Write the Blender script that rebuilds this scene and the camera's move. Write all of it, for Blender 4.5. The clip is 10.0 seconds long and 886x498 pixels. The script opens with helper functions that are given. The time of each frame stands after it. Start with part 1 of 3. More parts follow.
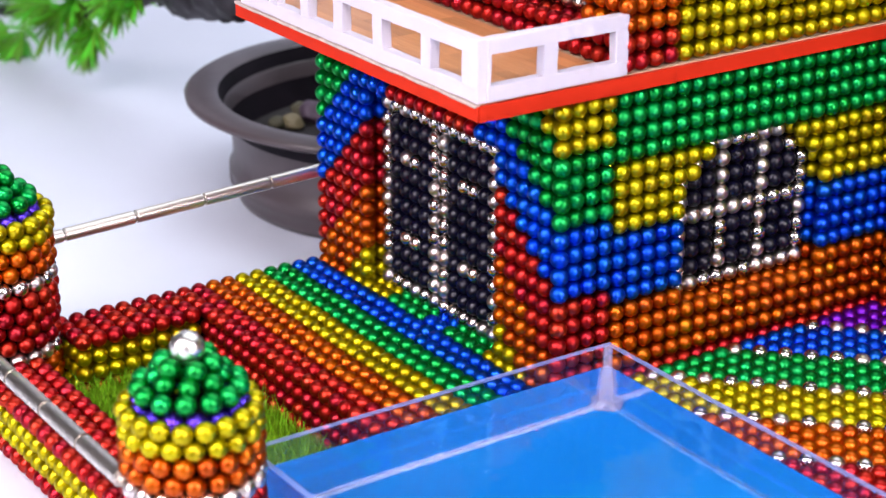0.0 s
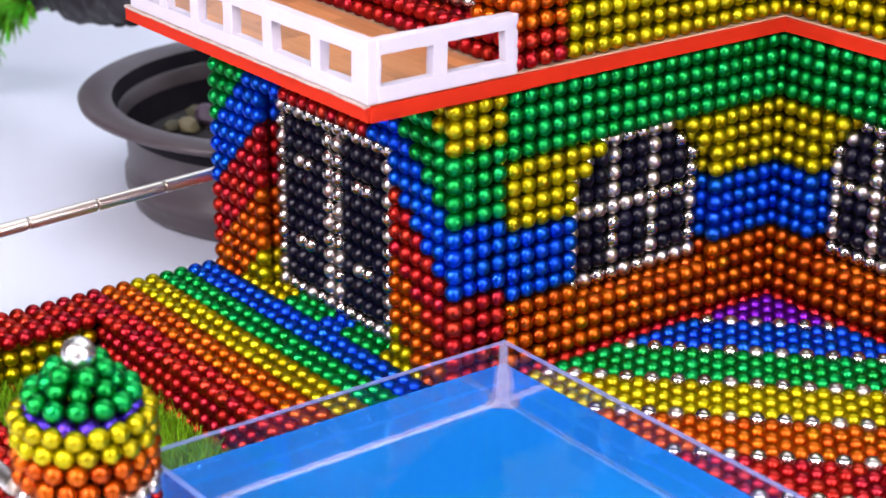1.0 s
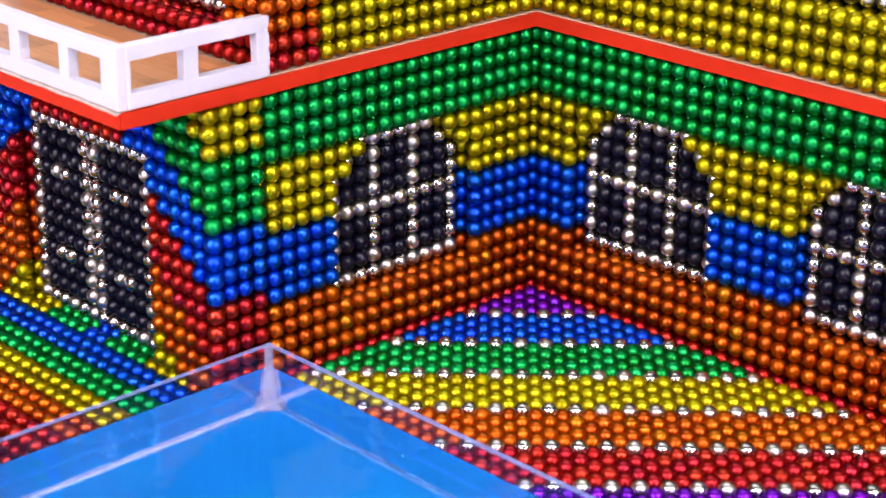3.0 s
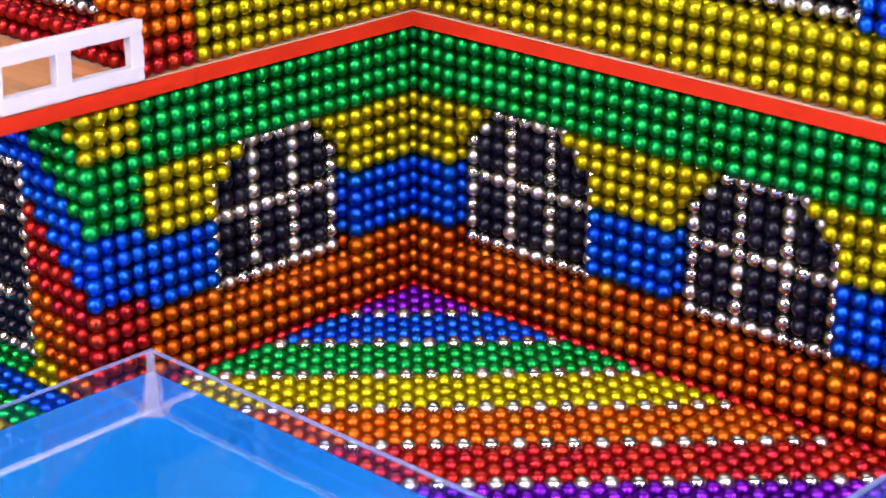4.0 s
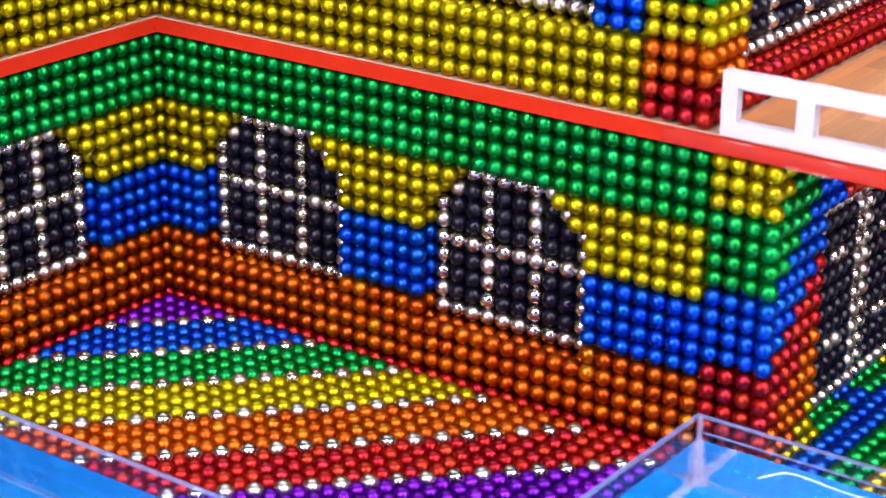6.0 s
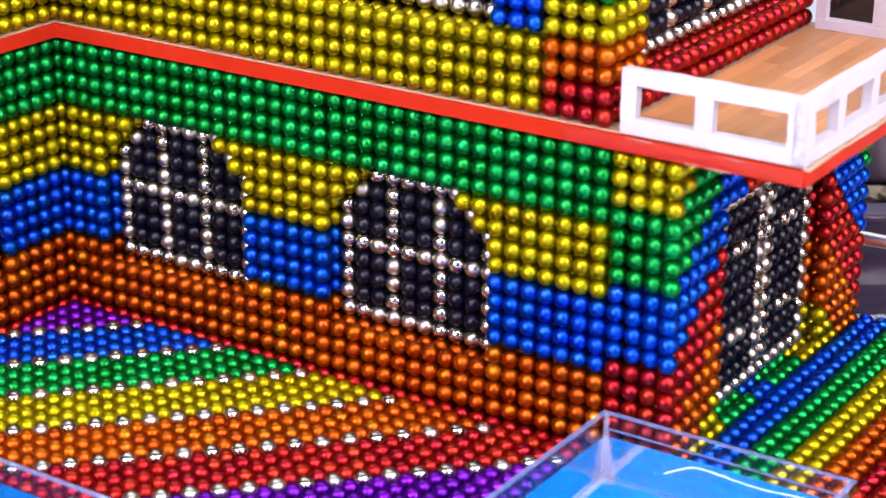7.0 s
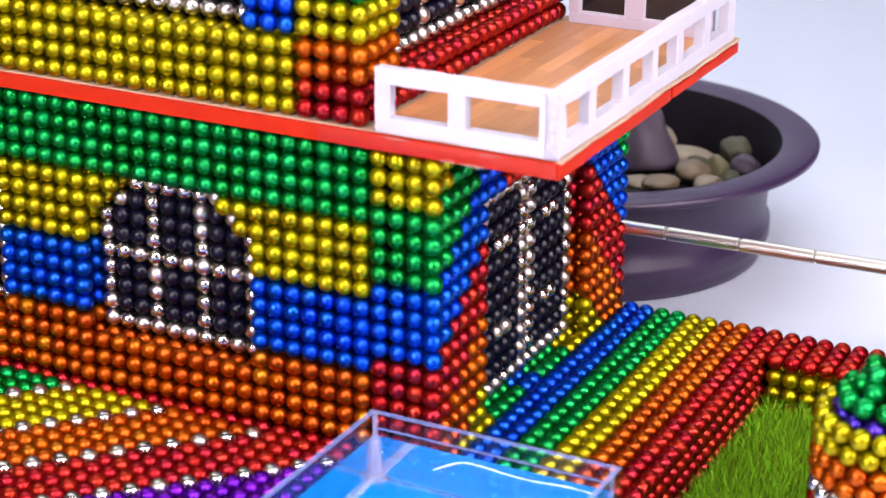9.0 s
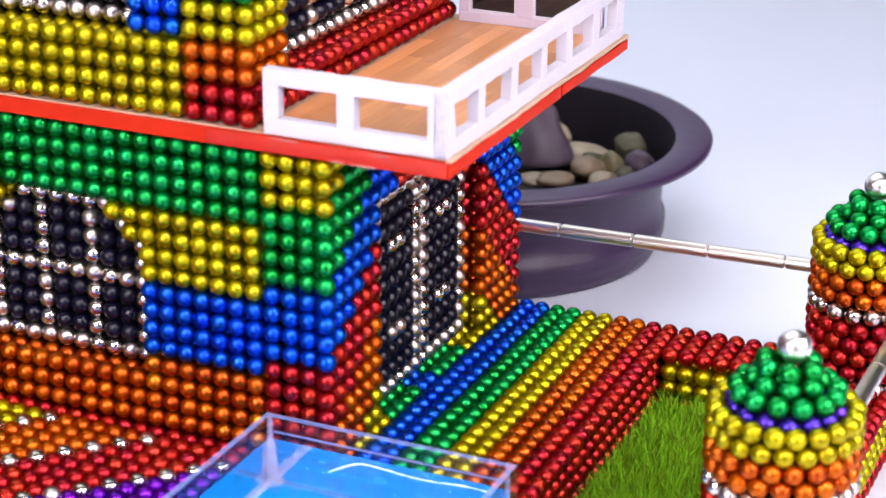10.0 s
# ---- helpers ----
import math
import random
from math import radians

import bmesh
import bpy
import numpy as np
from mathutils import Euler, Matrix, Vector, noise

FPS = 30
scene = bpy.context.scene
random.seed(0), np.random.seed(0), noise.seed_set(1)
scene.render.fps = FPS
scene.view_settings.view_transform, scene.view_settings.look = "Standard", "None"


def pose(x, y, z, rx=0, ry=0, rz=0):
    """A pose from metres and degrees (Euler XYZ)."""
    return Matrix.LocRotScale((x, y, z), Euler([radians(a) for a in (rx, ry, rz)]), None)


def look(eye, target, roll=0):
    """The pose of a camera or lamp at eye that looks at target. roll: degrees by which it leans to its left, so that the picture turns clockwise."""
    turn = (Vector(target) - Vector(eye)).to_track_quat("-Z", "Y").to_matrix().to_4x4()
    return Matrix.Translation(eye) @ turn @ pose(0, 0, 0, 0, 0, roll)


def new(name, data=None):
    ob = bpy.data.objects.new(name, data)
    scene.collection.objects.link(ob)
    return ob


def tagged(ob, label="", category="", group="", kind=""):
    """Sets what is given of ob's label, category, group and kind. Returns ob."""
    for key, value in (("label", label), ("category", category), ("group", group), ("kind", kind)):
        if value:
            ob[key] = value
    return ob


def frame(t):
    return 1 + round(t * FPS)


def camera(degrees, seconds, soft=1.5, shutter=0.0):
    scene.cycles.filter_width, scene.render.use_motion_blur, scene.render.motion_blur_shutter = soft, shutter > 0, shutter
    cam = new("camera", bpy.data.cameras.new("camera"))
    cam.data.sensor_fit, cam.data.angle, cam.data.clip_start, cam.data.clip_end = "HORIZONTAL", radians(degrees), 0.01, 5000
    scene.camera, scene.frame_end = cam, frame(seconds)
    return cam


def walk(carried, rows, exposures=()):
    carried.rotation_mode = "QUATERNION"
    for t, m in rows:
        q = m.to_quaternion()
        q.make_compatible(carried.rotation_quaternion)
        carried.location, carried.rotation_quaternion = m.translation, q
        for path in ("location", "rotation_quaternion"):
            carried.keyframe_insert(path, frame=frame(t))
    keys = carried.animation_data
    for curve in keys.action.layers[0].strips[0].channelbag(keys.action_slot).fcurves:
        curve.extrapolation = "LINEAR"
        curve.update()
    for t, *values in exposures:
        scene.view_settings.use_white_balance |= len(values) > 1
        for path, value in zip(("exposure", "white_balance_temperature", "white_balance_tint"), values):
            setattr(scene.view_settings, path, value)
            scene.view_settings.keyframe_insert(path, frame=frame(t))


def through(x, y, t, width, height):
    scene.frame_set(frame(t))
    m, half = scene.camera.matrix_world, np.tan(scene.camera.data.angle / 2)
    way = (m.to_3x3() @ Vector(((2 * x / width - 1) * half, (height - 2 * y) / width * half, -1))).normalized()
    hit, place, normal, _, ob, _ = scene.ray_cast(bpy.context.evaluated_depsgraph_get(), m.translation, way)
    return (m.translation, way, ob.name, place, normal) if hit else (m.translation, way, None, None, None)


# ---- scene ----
U = 0.005  # one magnet ball is 5 mm across; plans below are in balls
cam = camera(25.567, 10.0)


def aim(x, y, z, yaw, pitch, roll):
    """A camera pose: heading and pitch in degrees, then a lean."""
    return pose(x, y, z, 90 + pitch, 0, yaw - 90) @ pose(0, 0, 0, 0, 0, roll)


PATH = [
    (0, 0.3733, -0.4105, 0.2286, 145.739, -21.520, 0.215),
    (0.5, 0.3748, -0.4092, 0.2286, 144.438, -21.493, 0.212),
    (1, 0.3762, -0.4078, 0.2286, 142.867, -21.472, 0.230),
    (1.5, 0.3777, -0.4065, 0.2286, 141.172, -21.439, 0.253),
    (2, 0.3792, -0.4052, 0.2286, 139.488, -21.394, 0.292),
    (3.5, 0.3837, -0.4012, 0.2285, 134.685, -21.365, 0.317),
    (4, 0.3851, -0.3999, 0.2285, 132.992, -21.345, 0.280),
    (4.5, 0.3866, -0.3986, 0.2285, 131.144, -21.330, 0.307),
    (5, 0.3881, -0.3972, 0.2285, 129.478, -21.307, 0.276),
    (5.5, 0.3896, -0.3959, 0.2285, 127.664, -21.293, 0.350),
    (7, 0.3940, -0.3920, 0.2284, 123.584, -21.242, 0.223),
    (7.5, 0.3955, -0.3906, 0.2284, 122.248, -21.238, 0.268),
    (8, 0.3970, -0.3893, 0.2284, 120.727, -21.248, 0.228),
    (8.5, 0.3985, -0.3880, 0.2284, 118.947, -21.247, 0.271),
    (9, 0.4000, -0.3867, 0.2284, 117.086, -21.244, 0.282),
    (9.5, 0.4014, -0.3853, 0.2284, 115.564, -21.257, 0.285),
    (10, 0.4029, -0.3840, 0.2283, 114.179, -21.264, 0.344),
]
walk(cam, [(t, aim(x, y, z, a, b, c)) for t, x, y, z, a, b, c in PATH])
cam.data.dof.use_dof = True
cam.data.dof.focus_distance = 0.54
cam.data.dof.aperture_fstop = 21.0

# ---------------- light ----------------
world = bpy.data.worlds.new("studio_air")
scene.world = world
world.use_nodes = True
world.node_tree.nodes["Background"].inputs[0].default_value = (0.80, 0.88, 1.0, 1)
world.node_tree.nodes["Background"].inputs[1].default_value = 0.10


def softbox(name, eye, target, w, h, power, color):
    data = bpy.data.lights.new(name, "AREA")
    data.shape, data.size, data.size_y, data.energy, data.color = "RECTANGLE", w, h, power, color
    ob = new(name, data)
    ob.matrix_world = look(eye, target)
    return ob


def around(azimuth, elevation, distance):
    """A place round the courtyard's middle, in degrees and metres."""
    a, e = radians(azimuth), radians(elevation)
    return (0.1 + distance * math.cos(e) * math.cos(a), -0.1 + distance * math.cos(e) * math.sin(a), 0.03 + distance * math.sin(e))


MIDDLE = (0.1, -0.1, 0.03)
# two ring lamps stand on either side of the camera; their stands are built with the studio
LAMP_LEFT, LAMP_RIGHT = around(-93, 28, 0.64), around(-1, 28, 0.66)
LAMP_GLOW = (34.0, 30.0)
softbox("softbox_bar", around(-47, 54, 0.80), MIDDLE, 0.50, 0.05, 4.2, (1.0, 0.91, 0.985))
# added fill with no known lamp behind it, brightens the table and backdrop
softbox("backdrop_fill", (-0.30, 0.48, 1.0), (-0.22, 0.36, 0.0), 1.3, 1.3, 13.5, (0.87, 0.92, 1.0))
scene.view_settings.exposure = 0.0


# ---------------- materials ----------------
def material(name, color, rough=0.5, metal=0.0, bump=0.0, scale=200.0, mottle=0.0, coat=0.0, vary=0.0, spec=0.5):
    m = bpy.data.materials.new(name)
    m.use_nodes = True
    n, k = m.node_tree.nodes, m.node_tree.links
    p = n["Principled BSDF"]
    p.inputs["Base Color"].default_value = (*color, 1)
    p.inputs["Roughness"].default_value = rough
    p.inputs["Metallic"].default_value = metal
    p.inputs["Coat Weight"].default_value = coat
    p.inputs["Coat Roughness"].default_value = 0.03
    p.inputs["Specular IOR Level"].default_value = spec
    geo = n.new("ShaderNodeTexCoord")
    tex = n.new("ShaderNodeTexNoise")
    tex.inputs["Scale"].default_value = scale
    tex.inputs["Detail"].default_value = 5
    k.new(geo.outputs["Object"], tex.inputs["Vector"])
    out = None
    if mottle:
        mix = n.new("ShaderNodeMixRGB")
        mix.blend_type = "MULTIPLY"
        mix.inputs["Fac"].default_value = mottle
        mix.inputs["Color1"].default_value = (*color, 1)
        k.new(tex.outputs["Fac"], mix.inputs["Color2"])
        out = mix.outputs["Color"]
    if vary:
        info = n.new("ShaderNodeObjectInfo")
        isl = n.new("ShaderNodeNewGeometry")
        add = n.new("ShaderNodeMath")
        add.operation = "ADD"
        k.new(info.outputs["Random"], add.inputs[0])
        k.new(isl.outputs["Random Per Island"], add.inputs[1])
        fr = n.new("ShaderNodeMath")
        fr.operation = "FRACT"
        k.new(add.outputs[0], fr.inputs[0])
        val = n.new("ShaderNodeMapRange")
        val.inputs["To Min"].default_value = 1.0 - vary
        val.inputs["To Max"].default_value = 1.0 + vary
        k.new(fr.outputs[0], val.inputs["Value"])
        hsv = n.new("ShaderNodeHueSaturation")
        hsv.inputs["Color"].default_value = (*color, 1)
        if out:
            k.new(out, hsv.inputs["Color"])
        k.new(val.outputs[0], hsv.inputs["Value"])
        hue = n.new("ShaderNodeMapRange")
        hue.inputs["To Min"].default_value = 0.5 - vary * 0.05
        hue.inputs["To Max"].default_value = 0.5 + vary * 0.05
        k.new(fr.outputs[0], hue.inputs["Value"])
        k.new(hue.outputs[0], hsv.inputs["Hue"])
        out = hsv.outputs["Color"]
        rr = n.new("ShaderNodeMapRange")
        rr.inputs["To Min"].default_value = max(0.02, rough - 0.05)
        rr.inputs["To Max"].default_value = rough + 0.06
        k.new(tex.outputs["Fac"], rr.inputs["Value"])
        k.new(rr.outputs[0], p.inputs["Roughness"])
    if out:
        k.new(out, p.inputs["Base Color"])
    if bump:
        b = n.new("ShaderNodeBump")
        b.inputs["Strength"].default_value = bump
        b.inputs["Distance"].default_value = 0.0006
        k.new(tex.outputs["Fac"], b.inputs["Height"])
        k.new(b.outputs["Normal"], p.inputs["Normal"])
    return m


def paint(name, color, rough=0.47, metal=0.99, spec=0.5, sharp=0.30, glint=0.07, white=0.03):
    """Metallic plating of a magnet ball: a broad satin lobe under a thinner sharp one."""
    m = material(name, color, rough, metal, bump=0.04, scale=420, vary=0.14, spec=spec)
    n, k = m.node_tree.nodes, m.node_tree.links
    p = n["Principled BSDF"]
    info = n.new("ShaderNodeObjectInfo")
    wear = n.new("ShaderNodeMapRange")  # some balls are polished, some worn satin
    wear.inputs["To Min"].default_value, wear.inputs["To Max"].default_value = rough - 0.07, rough + 0.07
    k.new(info.outputs["Random"], wear.inputs["Value"])
    k.new(wear.outputs[0], p.inputs["Roughness"])
    g = n.new("ShaderNodeBsdfGlossy")
    g.inputs["Roughness"].default_value = glint
    tint = n.new("ShaderNodeMixRGB")
    tint.inputs["Fac"].default_value = white
    tint.inputs["Color2"].default_value = (1, 1, 1, 1)
    mx = n.new("ShaderNodeMixShader")
    mx.inputs[0].default_value = sharp
    k.new(p.inputs["Base Color"].links[0].from_socket, tint.inputs["Color1"])
    k.new(tint.outputs[0], g.inputs["Color"])
    k.new(p.outputs[0], mx.inputs[1])
    k.new(g.outputs[0], mx.inputs[2])
    k.new(mx.outputs[0], n["Material Output"].inputs["Surface"])
    return m


BALL = {
    "red": paint("red_coat", (0.387, 0.00893, 0.00893)),
    "orange": paint("orange_coat", (0.476, 0.0833, 0.000744)),
    "amber": paint("amber_coat", (0.506, 0.149, 0.00223)),
    "yellow": paint("yellow_coat", (0.432, 0.361, 0.000558)),
    "green": paint("green_coat", (0.000279, 0.279, 0.0465)),
    "blue": paint("blue_coat", (0.000223, 0.067, 0.565)),
    "purple": paint("purple_coat", (0.134, 0.00372, 0.387)),
    "black": paint("black_coat", (0.0022, 0.002, 0.010), 0.34, 0.0, 0.16, 0.11, 0.08, 0.12),
    "indigo": paint("indigo_coat", (0.064, 0.024, 0.416)),
    "silver": paint("nickel_plate", (0.54, 0.492, 0.468), 0.27, 1.0, 0.5, 0.3, 0.14, 0.0),
}
COLORS = list(BALL)
M_steel = material("polished_steel", (0.66, 0.61, 0.55), 0.34, 1.0, bump=0.02, scale=300, mottle=0.1)
M_finial = material("satin_nickel", (0.82, 0.79, 0.75), 0.30, 1.0, bump=0.02, scale=200, mottle=0.08)
M_dark = material("dark_core", (0.008, 0.008, 0.009), 0.8, 0.0, bump=0.1, mottle=0.3, spec=0.1)
M_red = material("red_acrylic", (0.50, 0.025, 0.009), 0.42, 0.0, bump=0.08, scale=120, mottle=0.12, spec=0.03)
M_card = material("pale_board", (0.55, 0.38, 0.26), 0.7, bump=0.2, scale=500, mottle=0.3)
M_lip = material("pale_torn_edge", (0.62, 0.50, 0.44), 0.8, bump=0.4, scale=400, mottle=0.6)
M_white = material("white_plastic", (0.53, 0.50, 0.57), 0.55, bump=0.25, scale=350, mottle=0.06)
M_table = material("white_table", (0.66, 0.70, 0.80), 0.45, bump=0.03, scale=30, mottle=0.06)
M_pot = material("light_toned_clay", (0.046, 0.022, 0.068), 0.36, bump=0.25, scale=90, mottle=0.35)
# near-black clay that stands in for shade on the pots' inner walls
M_inner_shade = material("shade_dark_clay", (0.012, 0.009, 0.014), 0.7, bump=0.4, scale=120, mottle=0.5, spec=0.1)
M_soil = material("dark_soil", (0.014, 0.012, 0.013), 0.9, bump=0.9, scale=150, mottle=0.5)
M_bark = material("dark_bark", (0.014, 0.011, 0.016), 0.55, bump=1.0, scale=220, mottle=0.5)
M_needle = material("pine_needle", (0.13, 0.44, 0.022), 0.4, mottle=0.2, scale=60, vary=0.6)
M_grass = material("turf_blade", (0.150, 0.320, 0.005), 0.6, mottle=0.2, scale=60, vary=0.45, spec=0.12)
M_turf = material("turf_mat", (0.04, 0.08, 0.012), 0.9, bump=0.6, scale=300, mottle=0.5)
M_liner = material("blue_liner", (0.003, 0.102, 0.325), 0.5, bump=0.02, scale=40, mottle=0.08, spec=0.04)
M_liner_sky = material("sky_blue_liner", (0.003, 0.160, 0.43), 0.5, bump=0.02, scale=40, mottle=0.08, spec=0.04)
M_glass_dark = material("dark_glazing", (0.012, 0.013, 0.016), 0.06, spec=0.6, mottle=0.2)


def clear(name, tint, ior, gloss_rough):
    """Clear acrylic or water: light goes straight through, gloss by Fresnel."""
    m = bpy.data.materials.new(name)
    m.use_nodes = True
    n, k = m.node_tree.nodes, m.node_tree.links
    n.remove(n["Principled BSDF"])
    t = n.new("ShaderNodeBsdfTransparent")
    t.inputs["Color"].default_value = (*tint, 1)
    g = n.new("ShaderNodeBsdfGlossy")
    g.inputs["Roughness"].default_value = gloss_rough
    lw = n.new("ShaderNodeLayerWeight")
    lw.inputs["Blend"].default_value = 0.5
    pw = n.new("ShaderNodeMath")
    pw.operation = "POWER"
    pw.inputs[1].default_value = 4.0
    fr = n.new("ShaderNodeMath")
    fr.operation = "MULTIPLY_ADD"
    fr.inputs[1].default_value = 0.85
    fr.inputs[2].default_value = ((ior - 1) / (ior + 1)) ** 2
    k.new(lw.outputs["Facing"], pw.inputs[0])
    k.new(pw.outputs[0], fr.inputs[0])
    tex = n.new("ShaderNodeTexNoise")
    tex.inputs["Scale"].default_value = 60
    b = n.new("ShaderNodeBump")
    b.inputs["Strength"].default_value = 0.12
    b.inputs["Distance"].default_value = 0.001
    mx = n.new("ShaderNodeMixShader")
    k.new(tex.outputs["Fac"], b.inputs["Height"])
    k.new(b.outputs["Normal"], g.inputs["Normal"])
    k.new(fr.outputs[0], mx.inputs[0])
    k.new(t.outputs[0], mx.inputs[1])
    k.new(g.outputs[0], mx.inputs[2])
    k.new(mx.outputs[0], n["Material Output"].inputs["Surface"])
    return m


M_acrylic = clear("clear_acrylic", (0.92, 0.92, 0.995), 1.4, 0.03)


def frosted(name, color, through):
    """Milky glued acrylic: part of the light goes straight through."""
    m = material(name, color, 0.3, bump=0.3, scale=260, mottle=0.15)
    n, k = m.node_tree.nodes, m.node_tree.links
    t = n.new("ShaderNodeBsdfTransparent")
    mx = n.new("ShaderNodeMixShader")
    mx.inputs[0].default_value = through
    k.new(n["Principled BSDF"].outputs[0], mx.inputs[1])
    k.new(t.outputs[0], mx.inputs[2])
    k.new(mx.outputs[0], n["Material Output"].inputs["Surface"])
    return m


def still_water(name):
    m = bpy.data.materials.new(name)
    m.use_nodes = True
    n, k = m.node_tree.nodes, m.node_tree.links
    p = n["Principled BSDF"]
    p.inputs["Base Color"].default_value = (0.93, 0.98, 1.0, 1)
    p.inputs["Transmission Weight"].default_value = 1.0
    p.inputs["Roughness"].default_value = 0.07
    p.inputs["IOR"].default_value = 1.33
    p.inputs["Specular IOR Level"].default_value = 0.2
    tex = n.new("ShaderNodeTexNoise")
    tex.inputs["Scale"].default_value = 14
    b = n.new("ShaderNodeBump")
    b.inputs["Strength"].default_value = 0.07
    b.inputs["Distance"].default_value = 0.002
    k.new(tex.outputs["Fac"], b.inputs["Height"])
    k.new(b.outputs["Normal"], p.inputs["Normal"])
    return m


M_water = still_water("clear_water")
M_post = frosted("milky_joint", (0.58, 0.58, 0.84), 0.74)
M_rim = frosted("cut_acrylic_edge", (0.34, 0.44, 0.88), 0.6)
# near-opaque white that stands in for a reflection on the second tank's water
M_glint = frosted("painted_glint", (0.92, 0.96, 1.0), 0.15)
M_seam = frosted("glue_seam", (0.62, 0.70, 0.95), 0.80)
M_seam_thin = frosted("clear_glue_seam", (0.30, 0.45, 0.84), 0.92)


def wood(name, a, b):
    m = bpy.data.materials.new(name)
    m.use_nodes = True
    n, k = m.node_tree.nodes, m.node_tree.links
    p = n["Principled BSDF"]
    p.inputs["Roughness"].default_value = 0.38
    tc = n.new("ShaderNodeTexCoord")
    mp = n.new("ShaderNodeMapping")
    mp.inputs["Scale"].default_value = (900, 60, 900)
    tex = n.new("ShaderNodeTexNoise")
    tex.inputs["Scale"].default_value = 1.0
    tex.inputs["Detail"].default_value = 6
    info = n.new("ShaderNodeObjectInfo")
    ramp = n.new("ShaderNodeMixRGB")
    ramp.inputs["Color1"].default_value = (*a, 1)
    ramp.inputs["Color2"].default_value = (*b, 1)
    hsv = n.new("ShaderNodeHueSaturation")
    mr = n.new("ShaderNodeMapRange")
    mr.inputs["To Min"].default_value, mr.inputs["To Max"].default_value = 0.76, 1.18
    k.new(tc.outputs["Object"], mp.inputs["Vector"])
    k.new(mp.outputs[0], tex.inputs["Vector"])
    k.new(tex.outputs["Fac"], ramp.inputs["Fac"])
    k.new(ramp.outputs[0], hsv.inputs["Color"])
    k.new(info.outputs["Random"], mr.inputs["Value"])
    k.new(mr.outputs[0], hsv.inputs["Value"])
    k.new(hsv.outputs[0], p.inputs["Base Color"])
    return m


M_wood = wood("oak_laminate", (0.47, 0.185, 0.070), (0.66, 0.32, 0.130))


# ---------------- builders ----------------
def link(name, bm, mats, parent=None, label="", smooth=False):
    me = bpy.data.meshes.new(name)
    if smooth:
        for f in bm.faces:
            f.smooth = True
    bm.to_mesh(me)
    bm.free()
    for m in mats if isinstance(mats, (list, tuple)) else [mats]:
        me.materials.append(m)
    ob = new(name, me)
    if parent:
        ob.parent = parent
    return tagged(ob, label)


def base_of(ob):
    """World place of an object that is only moved, never turned."""
    v = Vector((0, 0, 0))
    while ob:
        v += ob.location
        ob = ob.parent
    return v


def part(name, bm, mat, parent, label="", smooth=False):
    """One mesh, drawn in world coordinates, under a thing or a part."""
    bmesh.ops.transform(bm, matrix=Matrix.Translation(-base_of(parent)), verts=bm.verts)
    return link(name, bm, mat, parent, label, smooth)


def thing(name, label, category, at=(0, 0, 0), group="", kind=""):
    ob = new(name)
    ob.empty_display_size = 0.01
    ob.location = [v * U for v in at]
    bpy.context.view_layer.update()
    return tagged(ob, label, category, group, kind)


def block(bm, lo, hi, bevel=0.0):
    """A box between two corners, in balls."""
    c = [(a + b) / 2 * U for a, b in zip(lo, hi)]
    s = [abs(b - a) * U for a, b in zip(lo, hi)]
    made = bmesh.ops.create_cube(bm, size=1, matrix=Matrix.Translation(c) @ Matrix.Diagonal((*s, 1)))
    if bevel:
        edges = {e for v in made["verts"] for e in v.link_edges}
        bmesh.ops.bevel(bm, geom=list(edges), offset=bevel * U, segments=2, affect="EDGES", profile=0.6)
    return bm


def rod(bm, a, b, r, seg=20, bevel=0.0):
    a, b = Vector(a) * U, Vector(b) * U
    d = b - a
    m = Matrix.Translation((a + b) / 2) @ d.to_track_quat("Z", "Y").to_matrix().to_4x4()
    made = bmesh.ops.create_cone(bm, cap_ends=True, segments=seg, radius1=r * U, radius2=r * U, depth=d.length, matrix=m)
    if bevel:
        rim = [e for e in {e for v in made["verts"] for e in v.link_edges} if any(len(f.verts) > 4 for f in e.link_faces)]
        bmesh.ops.bevel(bm, geom=rim, offset=bevel * U, segments=2, affect="EDGES")
    return bm


def lathe(profile, seg=64):
    bm = bmesh.new()
    rings = []
    for r, z in profile:
        rings.append([bm.verts.new((r * U * math.cos(2 * math.pi * i / seg), r * U * math.sin(2 * math.pi * i / seg), z * U)) for i in range(seg)])
    for a, b in zip(rings, rings[1:]):
        for i in range(seg):
            bm.faces.new((a[i], a[(i + 1) % seg], b[(i + 1) % seg], b[i]))
    bm.faces.new(rings[0][::-1])
    bm.faces.new(rings[-1])
    bmesh.ops.recalc_face_normals(bm, faces=bm.faces)
    return bm


# one sphere mesh for each colour
def sphere_arrays(level):
    bm = bmesh.new()
    bmesh.ops.create_icosphere(bm, subdivisions=level, radius=0.5 * U)
    bm.verts.ensure_lookup_table()
    arrays = np.array([v.co[:] for v in bm.verts]), np.array([[v.index for v in f.verts] for f in bm.faces])
    bm.free()
    return arrays


ICO_V, ICO_F = sphere_arrays(3)
LOW_V, LOW_F = sphere_arrays(2)


def ball_mesh(color):
    me = bpy.data.meshes.new(color + "_ball")
    me.from_pydata(ICO_V.tolist(), [], ICO_F.tolist())
    me.polygons.foreach_set("use_smooth", [True] * len(me.polygons))
    me.materials.append(BALL[color])
    return me


BALL_MESH = {c: ball_mesh(c) for c in COLORS}
rng = random.Random(7)


def jit(a=0.025):
    return rng.uniform(-a, a)


def balls(parent, cells, jitter=0.02):
    """Lay magnet balls (x, y, z, colour), each a piece of its own."""
    base = base_of(parent)
    for x, y, z, c in cells:
        ob = new("magnet_ball", BALL_MESH[c])
        ob.parent = parent
